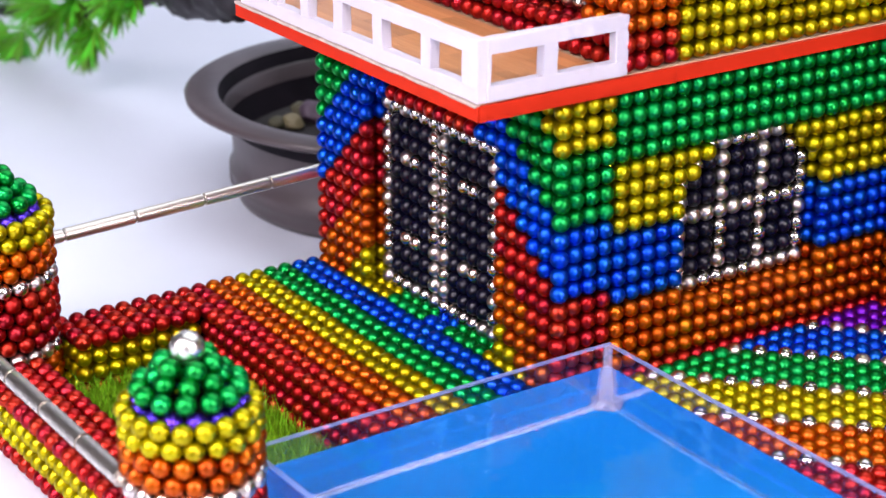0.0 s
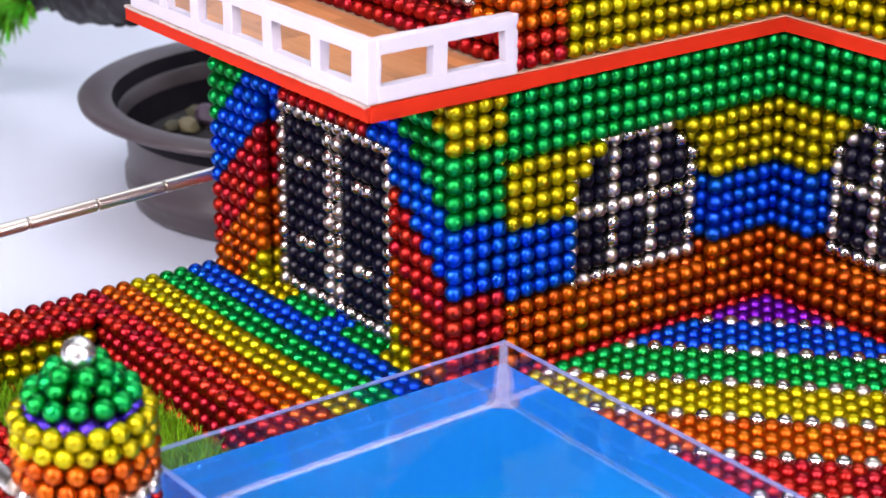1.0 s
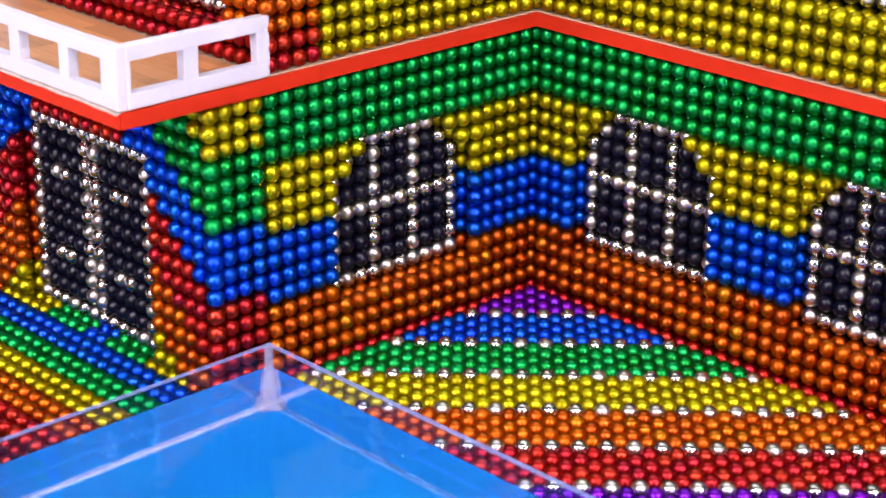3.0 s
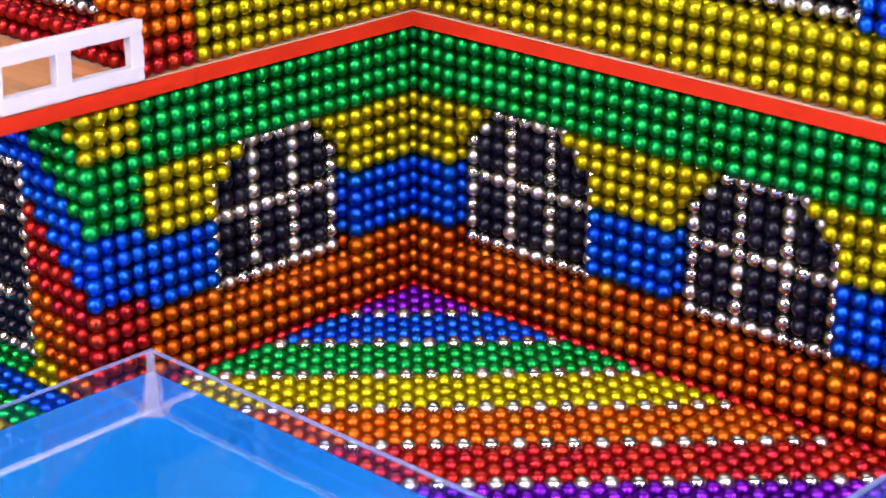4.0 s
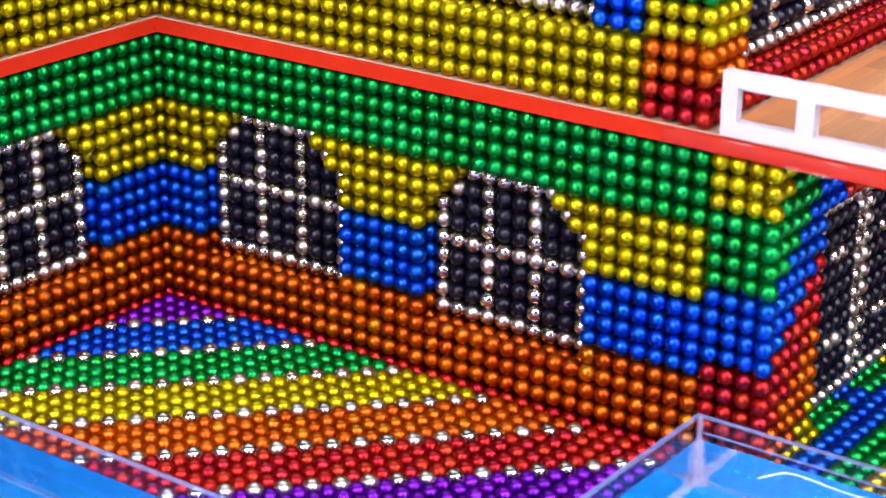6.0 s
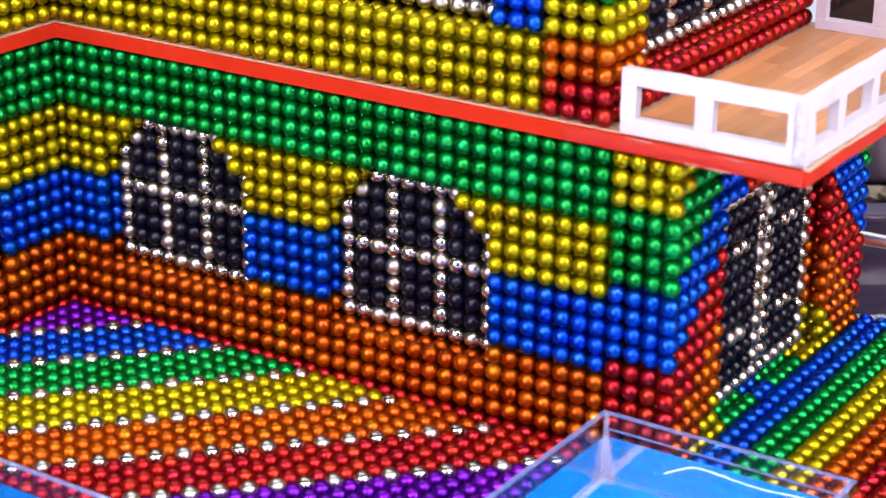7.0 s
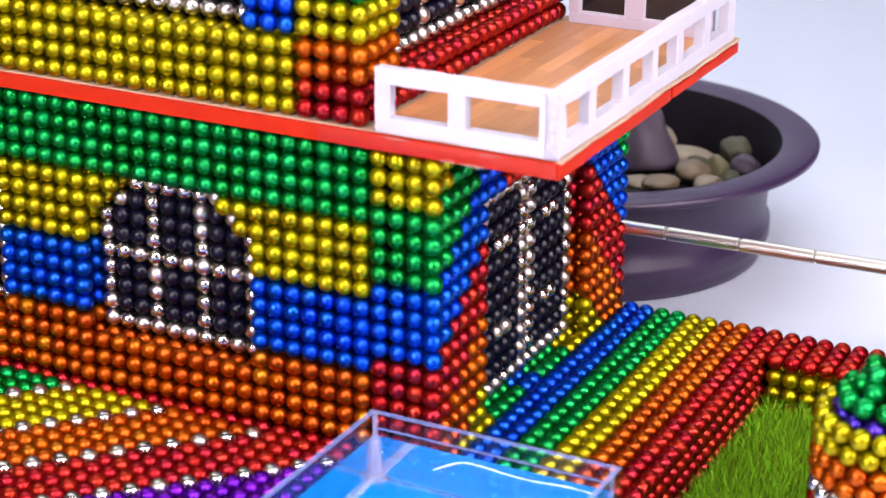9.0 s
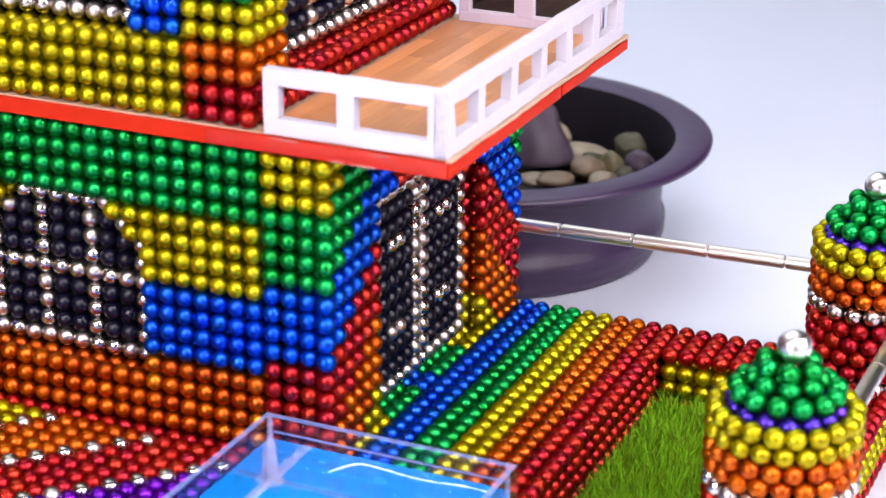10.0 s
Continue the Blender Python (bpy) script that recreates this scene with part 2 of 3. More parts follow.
        ob.location = Vector(((x + jit(jitter)) * U, (y + jit(jitter)) * U, (z + jit(jitter)) * U)) - base


def inner_layer(parent, cells):
    """The hidden second layer of balls, glimpsed in the gaps only: one coarse joined mesh."""
    if not cells:
        return
    pos = np.array([c[:3] for c in cells]) * U - np.array(base_of(parent))
    v = (LOW_V[None] + pos[:, None]).reshape(-1, 3)
    f = (LOW_F[None] + (np.arange(len(cells)) * len(LOW_V))[:, None, None]).reshape(-1, 3)
    me = bpy.data.meshes.new("inner_layer")
    me.from_pydata(v.tolist(), [], f.tolist())
    used = sorted({c[3] for c in cells})
    for c in used:
        me.materials.append(BALL[c])
    me.polygons.foreach_set("material_index", np.repeat([used.index(c[3]) for c in cells], len(LOW_F)))
    me.polygons.foreach_set("use_smooth", [True] * len(me.polygons))
    ob = new("inner_layer", me)
    ob.parent = parent
    tagged(ob, kind="stuff")


# ---------------- table and studio ----------------
bm = bmesh.new()
prof = [(-220, 0.0)] + [(110 + 60 * math.sin(a * math.pi / 24), 60 - 60 * math.cos(a * math.pi / 24)) for a in range(13)] + [(170, 260)]
rows_v = [[bm.verts.new(((d * -0.7071 + s * 0.7071) * U, (d * 0.7071 + s * 0.7071) * U, (h - 3.5) * U)) for d, h in prof] for s in (-260, -120, 0, 120, 260)]
for a, b in zip(rows_v, rows_v[1:]):
    for i in range(len(prof) - 1):
        bm.faces.new((a[i], b[i], b[i + 1], a[i + 1]))
bmesh.ops.recalc_face_normals(bm, faces=bm.faces)
ground = link("ground", bm, M_table, None, "white glossy tabletop curving up into a pale backdrop", smooth=True)
tagged(ground, category="tabletop", kind="structure")
bpy.context.view_layer.update()



def glowing(name, color, strength):
    m = bpy.data.materials.new(name)
    m.use_nodes = True
    p = m.node_tree.nodes["Principled BSDF"]
    p.inputs["Base Color"].default_value = (0.8, 0.8, 0.8, 1)
    p.inputs["Emission Color"].default_value = (*color, 1)
    p.inputs["Emission Strength"].default_value = strength
    return m


def ring_lamp(at, glow, color):
    """A round studio lamp on a pole, facing the courtyard."""
    at = Vector(at)
    foot = Vector((at.x, at.y, -3.5 * U))
    ob = thing("ring_lamp", "white studio ring lamp on a black pole standing on the table", "lamp", foot / U, "ring lamps")
    R, r, seg, sides = 0.19, 0.022, 48, 10
    turn = look(at, MIDDLE)
    bm = bmesh.new()
    rings = []
    for i in range(seg):
        a = 2 * math.pi * i / seg
        rings.append([bm.verts.new(turn @ Vector(((R + r * math.cos(2 * math.pi * k / sides)) * math.cos(a), (R + r * math.cos(2 * math.pi * k / sides)) * math.sin(a), r * math.sin(2 * math.pi * k / sides)))) for k in range(sides)])
    for a, b in zip(rings, rings[1:] + rings[:1]):
        for k in range(sides):
            bm.faces.new((a[k], b[k], b[(k + 1) % sides], a[(k + 1) % sides]))
    bmesh.ops.recalc_face_normals(bm, faces=bm.faces)
    part("ring_tube", bm, glowing("lamp_tube", color, glow), ob, "glowing white ring", smooth=True)
    away = (at - Vector(MIDDLE)).normalized() * 0.03
    low = turn @ Vector((0, -R, 0)) + away
    bm = bmesh.new()
    rod(bm, Vector((low.x, low.y, -2.8 * U)) / U, low / U, 1.6, 16)
    part("pole", bm, M_dark, ob, "black pole")
    bm = bmesh.new()
    rod(bm, Vector((low.x, low.y, -3.5 * U)) / U, Vector((low.x, low.y, -2.6 * U)) / U, 16, 40, 0.3)
    part("base", bm, M_dark, ob, "round black foot")


ring_lamp(LAMP_LEFT, LAMP_GLOW[0], (1.0, 0.91, 0.985))
ring_lamp(LAMP_RIGHT, LAMP_GLOW[1], (1.0, 0.91, 0.965))

# plain room round the table
M_room = material("grey_room_paint", (0.06, 0.06, 0.065), 0.9, bump=0.1, scale=20, mottle=0.2)
for name, lo, hi in (("wall_north", (-370, 360, -150), (370, 370, 330)), ("wall_south", (-370, -370, -150), (370, -360, 330)), ("wall_east", (360, -360, -150), (370, 360, 330)),
                     ("wall_west", (-370, -360, -150), (-360, 360, 330)), ("ceiling", (-370, -370, 330), (370, 370, 340)), ("floor", (-370, -370, -160), (370, 370, -150))):
    bm = bmesh.new()
    block(bm, lo, hi)
    tagged(link(name, bm, M_room, None, "plain grey room surface round the table"), category="floor" if name == "floor" else "ceiling" if name == "ceiling" else "wall", kind="structure")

# ---------------- the house ----------------
house = thing("toy_house", "L-shaped toy house of rainbow magnet balls with red floor slab", "toy house", (0, 0, -3.5))

def win_cell(i, k):
    """Colour of window cell, column 0..9, row 0..8; None outside the arch."""
    if k == 8:
        return "silver" if 2 <= i <= 7 else None
    if k == 7:
        if i in (0, 9):
            return None
        return "silver" if i in (1, 3, 6, 8) else "black"
    if k in (0, 4) or i in (0, 3, 6, 9):
        return "silver"
    return "black"


def band(r):
    return "red" if r == 0 else "orange" if r < 5 else "blue" if r < 9 else "yellow" if r < 13 else "green"


def pilaster(r):
    return "red" if r <= 5 else "blue" if r <= 9 else "green" if r <= 13 else "yellow"


COURSES = ((0, 5, "red and orange"), (5, 9, "blue"), (9, 13, "yellow"), (13, 17, "green"))


def long_wall(place, n, first, windows, pil, proud):
    """A courtyard wall in four courses; place(c, depth) gives the plan of a column, depth goes into the wall."""
    def opening(c, r):
        return any(w <= c < w + 10 and 4 <= r <= 12 and win_cell(c - w, r - 4) for w in windows)

    (ax, ay), (bx, by) = place(-1.7 if first else -3.0, 1.75), place(n - 1, 3.0)
    for r0, r1, words in COURSES:
        bm = bmesh.new()
        block(bm, (min(ax, bx), min(ay, by), -3.4 if r0 == 0 else r0 - 0.5), (max(ax, bx), max(ay, by), min(r1 - 0.5, 16.4)))
        course = part("wall", bm, M_dark, house, "courtyard wall course of " + words + " magnet balls")
        cells, inner = [], []
        for c in range(n, first - 1, -1):
            for r in range(r0, r1):
                if opening(c, r):
                    continue
                color = pilaster(r) if c >= pil else band(r)
                if color == "orange" and rng.random() < 0.05:
                    color = "amber"
                cells.append((*place(c, -0.14 if c in proud else 0.0), r, color))
                if c < n and (c > 1 or not first):  # the row behind, seen round the openings and in the gaps
                    near = any(w - 2 <= c < w + 12 and 3 <= r <= 14 for w in windows)
                    (cells if near else inner).append((*place(c, 1.0), r, color))
        balls(course, cells)
        inner_layer(course, inner)
    for w in windows:
        bm = bmesh.new()
        (ax, ay), (bx, by) = place(w, 1.3), place(w + 9, 1.6)
        block(bm, (min(ax, bx), min(ay, by), 4), (max(ax, bx), max(ay, by), 12))
        win = part("window", bm, M_dark, house, "arched window of black balls with silver glazing bars")
        balls(win, [(*place(w + i, 1.0), k + 4, win_cell(i, k)) for i in range(10) for k in range(9) if win_cell(i, k)])


bpy.context.view_layer.update()
long_wall(lambda c, d: (-d, -c), 24, 0, [6], 21, (5, 24))
long_wall(lambda c, d: (c, d), 40, 1, [4, 20], 37, (3, 19, 40))


def gable(c, r):
    """Diagonal stripes of the end walls, mirrored about the door."""
    c = min(c, 24 - c)
    k = r - c
    return "yellow" if k < -2 else "orange" if k <= 1 else "red" if k <= 5 else "blue" if k <= 9 else "green" if k <= 13 else "yellow"


def end_wall(place, name):
    bm = bmesh.new()
    (ax, ay), (bx, by) = place(0.5, 2.4), place(24.3, 3.2)
    block(bm, (min(ax, bx), min(ay, by), -3.4), (max(ax, bx), max(ay, by), 16.4))
    wall = part("wall", bm, M_dark, house, name)
    cells, back = [], []
    for c in range(1, 25):
        for r in range(17):
            if 6 <= c <= 18 and 1 <= r <= 12:
                continue
            color = gable(c, r)
            if 6 <= c <= 18:
                color = "red" if 8 <= c <= 16 else color
                if r == 0:
                    color = "green" if c in (7, 8, 9, 10, 13, 14, 15, 16) else "blue" if c in (11, 12) else "yellow"
            cells.append((*place(c, 0), r, color))
    for c in (5, 19, 4, 20):
        for r in range(14):
            back.append((*place(c, 1), r, gable(5, r)))
    for c in range(6, 19):
        color = "green" if c in (7, 8, 9, 10, 13, 14, 15, 16) else "blue" if c in (11, 12) else "yellow"
        back.append((*place(c, 1), 0, color))
        back.append((*place(c, 1), 13, "red"))
    balls(wall, cells + back)
    inner_layer(wall, [(*place(c, 1), r, gable(c, r)) for c in range(2, 24) for r in range(17) if not (4 <= c <= 20 and r <= 13)])
    bm = bmesh.new()
    (ax, ay), (bx, by) = place(6.7, 1.3), place(18.3, 1.7)
    block(bm, (min(ax, bx), min(ay, by), 0.6), (max(ax, bx), max(ay, by), 12.4))
    door = part("door", bm, M_dark, house, "double door of black balls with silver frame and handles")
    cells = []
    for c in range(6, 19):
        for r in range(1, 13):
            i = c - 7
            color = "silver" if r in (1, 12) or i in (0, 11, 5, 6) or (r in (4, 9) and i in (2, 3, 8, 9)) else "black"
            if i < 0:
                color = "black"
            cells.append((*place(c, 1), r - 0.15, color))
    balls(door, cells)


bpy.context.view_layer.update()
TIGHT = 0.983  # the end rows are pressed a little together
end_wall(lambda c, d: (-c * TIGHT, -24 + d), "end wall with diagonal rainbow stripes round a double door")
end_wall(lambda c, d: (40 - d, c * TIGHT), "end wall with diagonal rainbow stripes round a double door")

# red slab between the storeys, with its pale top board
bm = bmesh.new()
for lo, hi in (((-24, -29.6), (0.55, 24)), ((0.55, -0.55), (46.5, 24))):
    block(bm, (*lo, 16.52), (*hi, 17.3))
slab = part("floor_slab", bm, M_red, house, "glossy red acrylic slab between the storeys")
M_tape = material("red_tape", (0.46, 0.022, 0.009), 0.22, bump=0.5, scale=70, mottle=0.12, spec=0.3)
for lo, hi, mat in (((46.5, -0.5, 16.5), (46.57, 13.6, 17.18), M_red), ((46.5, 13.75, 16.58), (46.61, 23.9, 17.12), M_red), ((34.0, -0.62, 16.55), (46.5, -0.55, 17.30), M_tape), ((0.55, -29.5, 16.5), (0.62, -17.0, 17.33), M_red)):
    bm = bmesh.new()
    block(bm, lo, hi, 0.02)
    bmesh.ops.subdivide_edges(bm, edges=[e for e in bm.edges if e.calc_length() > 2 * U], cuts=24, use_grid_fill=True)
    for v in bm.verts:
        w = v.co / U
        v.co.z += 0.045 * noise.noise(w * 0.7) * U
        v.co += Vector((0.02, -0.02 if lo[1] == -0.62 else 0.0, 0)) * (noise.noise(w * 1.4) + 0.6) * U
    part("edge_strip", bm, mat, house, "red strip glued to the slab edge", smooth=True)
bm = bmesh.new()
block(bm, (46.35, -0.45, 17.24), (46.66, 24.0, 17.40), 0.03)
bmesh.ops.subdivide_edges(bm, edges=[e for e in bm.edges if e.calc_length() > 2 * U], cuts=30, use_grid_fill=True)
for v in bm.verts:
    w = v.co / U
    v.co += Vector((0.09 * noise.noise(w * 0.8), 0, 0.05 * noise.noise(w * 0.6))) * U
part("board_lip", bm, M_card, house, "rough brown edge of the board under the railing")
bm = bmesh.new()
block(bm, (-24.0, -29.72, 17.26), (0.45, -29.4, 17.40), 0.03)
bmesh.ops.subdivide_edges(bm, edges=[e for e in bm.edges if e.calc_length() > 2 * U], cuts=30, use_grid_fill=True)
for v in bm.verts:
    w = v.co / U
    v.co += Vector((0, 0.10 * noise.noise(w * 0.8), 0.06 * noise.noise(w * 0.6))) * U
part("board_lip", bm, M_lip, house, "pale torn edge of the board under the railing")
bm = bmesh.new()
for lo, hi in (((-24, -29.4), (0.3, 24)), ((0.3, -0.3), (46.3, 24))):
    block(bm, (*lo, 17.3), (*hi, 17.38))
part("slab_board", bm, M_card, house, "thin pale board with rough cut edge")


def glue_smear(x, y, z, sx, sz, seed):
    """A thin uneven blob of dried glue on the slab's front edge."""
    bm = bmesh.new()
    bmesh.ops.create_icosphere(bm, subdivisions=3, radius=1.0)
    for v in bm.verts:
        k = 1 + 0.35 * noise.noise(v.co * 1.6 + Vector((seed, 0, 0)))
        v.co = Vector(((x + v.co.x * sx * k) * U, (y + v.co.y * 0.07) * U, (z + v.co.z * sz * k) * U))
    part("glue_smear", bm, M_glue, house, "dried clear glue on the slab edge", smooth=True)


M_glue = frosted("dried_glue", (0.75, 0.50, 0.46), 0.80)
for n, (x, z, sx, sz) in enumerate(((38.3, 17.27, 0.8, 0.06), (41.0, 16.60, 0.4, 0.07), (42.3, 16.57, 0.6, 0.08), (43.2, 17.22, 0.5, 0.05))):
    glue_smear(x, -0.66, z, sx, sz, n * 3.7)


def upper_band(c, k, pil):
    if c >= pil:
        return "red" if k < 2 else "orange" if k < 4 else "yellow" if k < 6 else "green"
    return "yellow"


def upper_wall(place, n, first, pil, window, name):
    bm = bmesh.new()
    (ax, ay), (bx, by) = place(-1.7 if first else -3.0, 1.75), place(n - 1, 3)
    block(bm, (min(ax, bx), min(ay, by), 17.4), (max(ax, bx), max(ay, by), 25))
    wall = part("wall", bm, M_dark, house, name)
    cells, back = [], []
    for c in range(n, first - 1, -1):
        for k in range(8):
            color = upper_band(c, k, pil)
            if window and window <= c < window + 10 and k >= 4:
                back.append((*place(c, 1), 17.9 + k, win_cell(c - window, k - 4) or "yellow"))
                continue
            if window and window + 10 <= c < pil and k >= 4:
                color = "blue"
            cells.append((*place(c, -0.1 if c == n else 0), 17.9 + k, color))
        if window and window <= c < window + 10:
            back.append((*place(c, 1), 17.9 + 3, "yellow"))
    balls(wall, cells + back)
    inner_layer(wall, [(*place(c, 1), 17.9 + k, upper_band(c, k, pil)) for c in range(2, n) for k in range(4 if window else 8) if not (window and k == 3 and window <= c < window + 10)])


upper_wall(lambda c, d: (-d, -c), 20, 0, 17, None, "upper wall of yellow balls with an orange and red corner")
upper_wall(lambda c, d: (c, d), 36, 1, 33, 20, "upper wall of yellow balls with window, blue and red corner")


def upper_end(place, name):
    bm = bmesh.new()
    (ax, ay), (bx, by) = place(0.5, 2.4), place(23, 3.2)
    block(bm, (min(ax, bx), min(ay, by), 17.4), (max(ax, bx), max(ay, by), 25))
    wall = part("wall", bm, M_dark, house, name)
    cells, back = [], []
    for c in range(1, 24):
        for k in range(8):
            if c <= 3:
                cells.append((*place(c, 0), 17.9 + k, upper_band(99, k, 0)))
            elif k < 2:
                cells.append((*place(c, 0), 17.9 + k, "red"))
                if k == 1:
                    back.append((*place(c, 1), 17.9 + k, "red"))
            else:
                i = c - 4
                back.append((*place(c, 1), 17.9 + k, "silver" if k == 2 or i % 4 == 0 else "black"))
    balls(wall, cells + back)


upper_end(lambda c, d: (-c, -20 + d), "upper end wall of red balls below a dark window")
upper_end(lambda c, d: (36 - d, c), "upper end wall of red balls below a dark window")


# plain back walls and cover that close the house
for lo, hi in (((-24.4, -23.4, -3.4), (-23.6, 24.0, 16.4)), ((-23.6, 23.4, -3.4), (39.4, 24.2, 16.4)), ((-22.4, -19.4, 17.4), (-21.8, 22.8, 25)), ((-21.8, 22.2, 17.4), (35.4, 22.8, 25))):
    bm = bmesh.new()
    block(bm, lo, hi)
    part("back_wall", bm, M_dark, house, "plain dark back wall")
bm = bmesh.new()
block(bm, (-22.4, -19.4, 25), (-1.4, 22.8, 25.4))
block(bm, (-1.4, 1.4, 25), (35.4, 22.8, 25.4))
part("cover", bm, M_dark, house, "plain dark cover over the upper storey")


# ---------------- balconies ----------------
def deck(x0, x1, y0, y1, along_y, name):
    """Balcony floor of staggered laminate strips."""
    base = bmesh.new()
    block(base, (x0, y0, 17.38), (x1, y1, 17.42))
    ob = part("balcony_floor", base, M_card, house, name)
    w, length = 0.95, 5.0
    lo, hi, s0, s1 = (x0, x1, y0, y1) if along_y else (y0, y1, x0, x1)
    a = lo
    while a < hi - 0.05:
        b = min(a + w, hi)
        s = s0 - rng.uniform(0, length)
        while s < s1:
            e = min(s + length * rng.uniform(0.75, 1.1), s1)
            if e > s0 + 0.05:
                bm = bmesh.new()
                p, q = max(s, s0), e
                g = 0.005
                if along_y:
                    block(bm, (a + g, p + g, 17.42), (b - g, q - g, 17.5))
                else:
                    block(bm, (p + g, a + g, 17.42), (q - g, b - g, 17.5))
                part("plank", bm, M_wood if along_y else M_wood_x, ob)
            s = e
        a = b


M_wood_x = M_wood.copy()
M_wood_x.name = "oak_laminate_across"
for nd in M_wood_x.node_tree.nodes:
    if nd.type == "MAPPING":
        nd.inputs["Scale"].default_value = (60, 900, 900)
deck(36.6, 45.7, 0.2, 23.4, True, "balcony floor of warm brown wood laminate strips")
deck(-23.4, -0.2, -28.8, -20.6, False, "balcony floor of warm brown wood laminate strips")


def panel(rail_ob, place, s0, s1, holes, z0=17.42, z1=20.6, rail=0.78, t=0.62):
    """A fence panel from s0 to s1 along a line, with rectangular holes (start, end)."""
    def bar(name, a, b, lo, hi, inset=0.0):
        p, q = place(a, inset), place(b, t - inset)
        bm = bmesh.new()
        block(bm, (min(p[0], q[0]), min(p[1], q[1]), lo), (max(p[0], q[0]), max(p[1], q[1]), hi), 0.05)
        long_edges = [e for e in bm.edges if e.calc_length() > 1.2 * U]
        if long_edges:
            bmesh.ops.subdivide_edges(bm, edges=long_edges, cuts=max(2, int((b - a) * 1.6)), use_grid_fill=True)
        for v in bm.verts:  # cut by hand, so no edge runs quite true
            w = v.co / U
            v.co += Vector((noise.noise(w * 0.9), noise.noise(w * 0.9 + Vector((5, 2, 8))), 0.8 * noise.noise(w * 1.1 + Vector((1, 9, 4))))) * 0.05 * U
        part(name, bm, M_white, rail_ob)
    bar("bottom_rail", s0, s1, z0, z0 + rail)
    bar("top_rail", s0, s1, z1 - rail, z1)
    edge = s0
    for a, b in list(holes) + [(s1, s1)]:
        if a > edge + 0.02:
            bar("post", edge, a, z0 + rail - 0.06, z1 - rail + 0.06, 0.012)
        edge = b


def railing(short_place, short_holes, s_short, long_place, long_holes, name):
    ob = thing("balcony_railing", name, "railing", (*long_place(0, 0), 17.42), "balcony railings")
    panel(ob, short_place, *s_short, short_holes)
    panel(ob, long_place, 0.08, 23.9, long_holes)
    return ob


right_rail = railing(lambda s, d: (s, -0.5 + d), [(37.85, 40.9), (41.8, 45.5)], (37.05, 45.88), lambda s, d: (46.5 - d, -0.5 + s),
                     [(0.97, 3.6), (4.4, 7.7), (8.5, 11.6), (12.3, 15.0), (15.9, 19.0), (20.0, 22.8)],
        "white plastic balcony railing with rectangular openings on the slab")
railing(lambda s, d: (0.5 - d, -s), [(21.0, 24.7), (25.6, 28.75)], (20.2, 28.95), lambda s, d: (0.5 - s, -29.55 + d),
        [(1.48, 4.23), (5.13, 8.7), (9.66, 12.65), (13.6, 16.2), (17.1, 19.7), (20.6, 23.1)],
        "white plastic balcony railing with rectangular openings on the slab")

M_foam = material("torn_foam_edge", (0.60, 0.57, 0.70), 0.8, bump=0.9, scale=420, mottle=0.5)
bm = bmesh.new()
block(bm, (45.92, -0.52, 17.45), (46.47, -0.40, 20.57))
bmesh.ops.subdivide_edges(bm, edges=bm.edges[:], cuts=22, use_grid_fill=True)
for v in bm.verts:
    q = v.co / U
    v.co += Vector((0.05 * noise.noise(q * 5.0), 0.10 * noise.noise(q * 4.0 + Vector((7, 3, 1))) , 0.03 * noise.noise(q * 6.0))) * U
part("torn_corner", bm, M_foam, right_rail, "rough torn white foam corner", smooth=True)

# white framed screen across the far end of the balcony
# shade at the balcony end is put into the frame's darker lilac colour
M_frame = material("shade_lilac_frame", (0.50, 0.43, 0.52), 0.5, bump=0.2, scale=250, mottle=0.12)
screen = thing("window_screen", "pale framed screen, toned lilac for shade, with dark glazing at the balcony end", "window", (41.3, 22.5, 17.5))
bpy.context.view_layer.update()
for name, lo, hi in (("bottom_rail", (37.0, 22.25, 17.5), (45.6, 22.75, 18.1)), ("stile", (37.0, 22.25, 18.1), (37.65, 22.75, 26)), ("mullion", (40.5, 22.25, 18.1), (41.5, 22.75, 26)),
                     ("stile", (44.9, 22.25, 18.1), (45.6, 22.75, 26)), ("top_rail", (37.0, 22.25, 26), (45.6, 22.75, 26.6))):
    bm = bmesh.new()
    block(bm, lo, hi, 0.06)
    part(name, bm, M_frame, screen)
for a, b in ((37.65, 40.5), (41.5, 44.9)):
    bm = bmesh.new()
    block(bm, (a, 22.46, 18.1), (b, 22.54, 26))
    pane = part("pane", bm, M_glass_dark, screen, "dark glossy glazing")
    bm = bmesh.new()
    for lo, hi in (((a, 22.3, 18.1), (b, 22.42, 18.25)), ((a, 22.3, 18.25), (a + 0.13, 22.42, 26)), ((b - 0.13, 22.3, 18.25), (b, 22.42, 26))):
        block(bm, lo, hi, 0.02)
    part("glazing_bead", bm, M_white, pane, "white bead round the glazing")

# ---------------- courtyard floor ----------------
yard = thing("courtyard_floor", "courtyard floor of magnet balls in diagonal rainbow bands with silver lines", "floor", (10, -10, -3.5), kind="structure")
bpy.context.view_layer.update()
BANDS = ("purple", "blue", "green", "yellow", "orange", "red")
for i0, i1, j1 in ((1, 12, 20), (13, 26, 20), (27, 36, 26)):
    bm = bmesh.new()
    block(bm, (i0 - 0.5, -j1 - 0.4, -3.4), (i1 + 0.5, -0.8, -0.55))
    section = part("floor_section", bm, M_dark, yard)
    cells = []
    for i in range(i0, i1 + 1):
        for j in range(1, j1 + 1):
            n = i + j
            color = "silver" if n % 6 == 1 and n > 1 else BANDS[((n - 2) // 6) % 6]
            if color == "orange" and rng.random() < 0.06:
                color = "amber"
            cells.append((i, -j, 0, color))
    balls(section, cells)


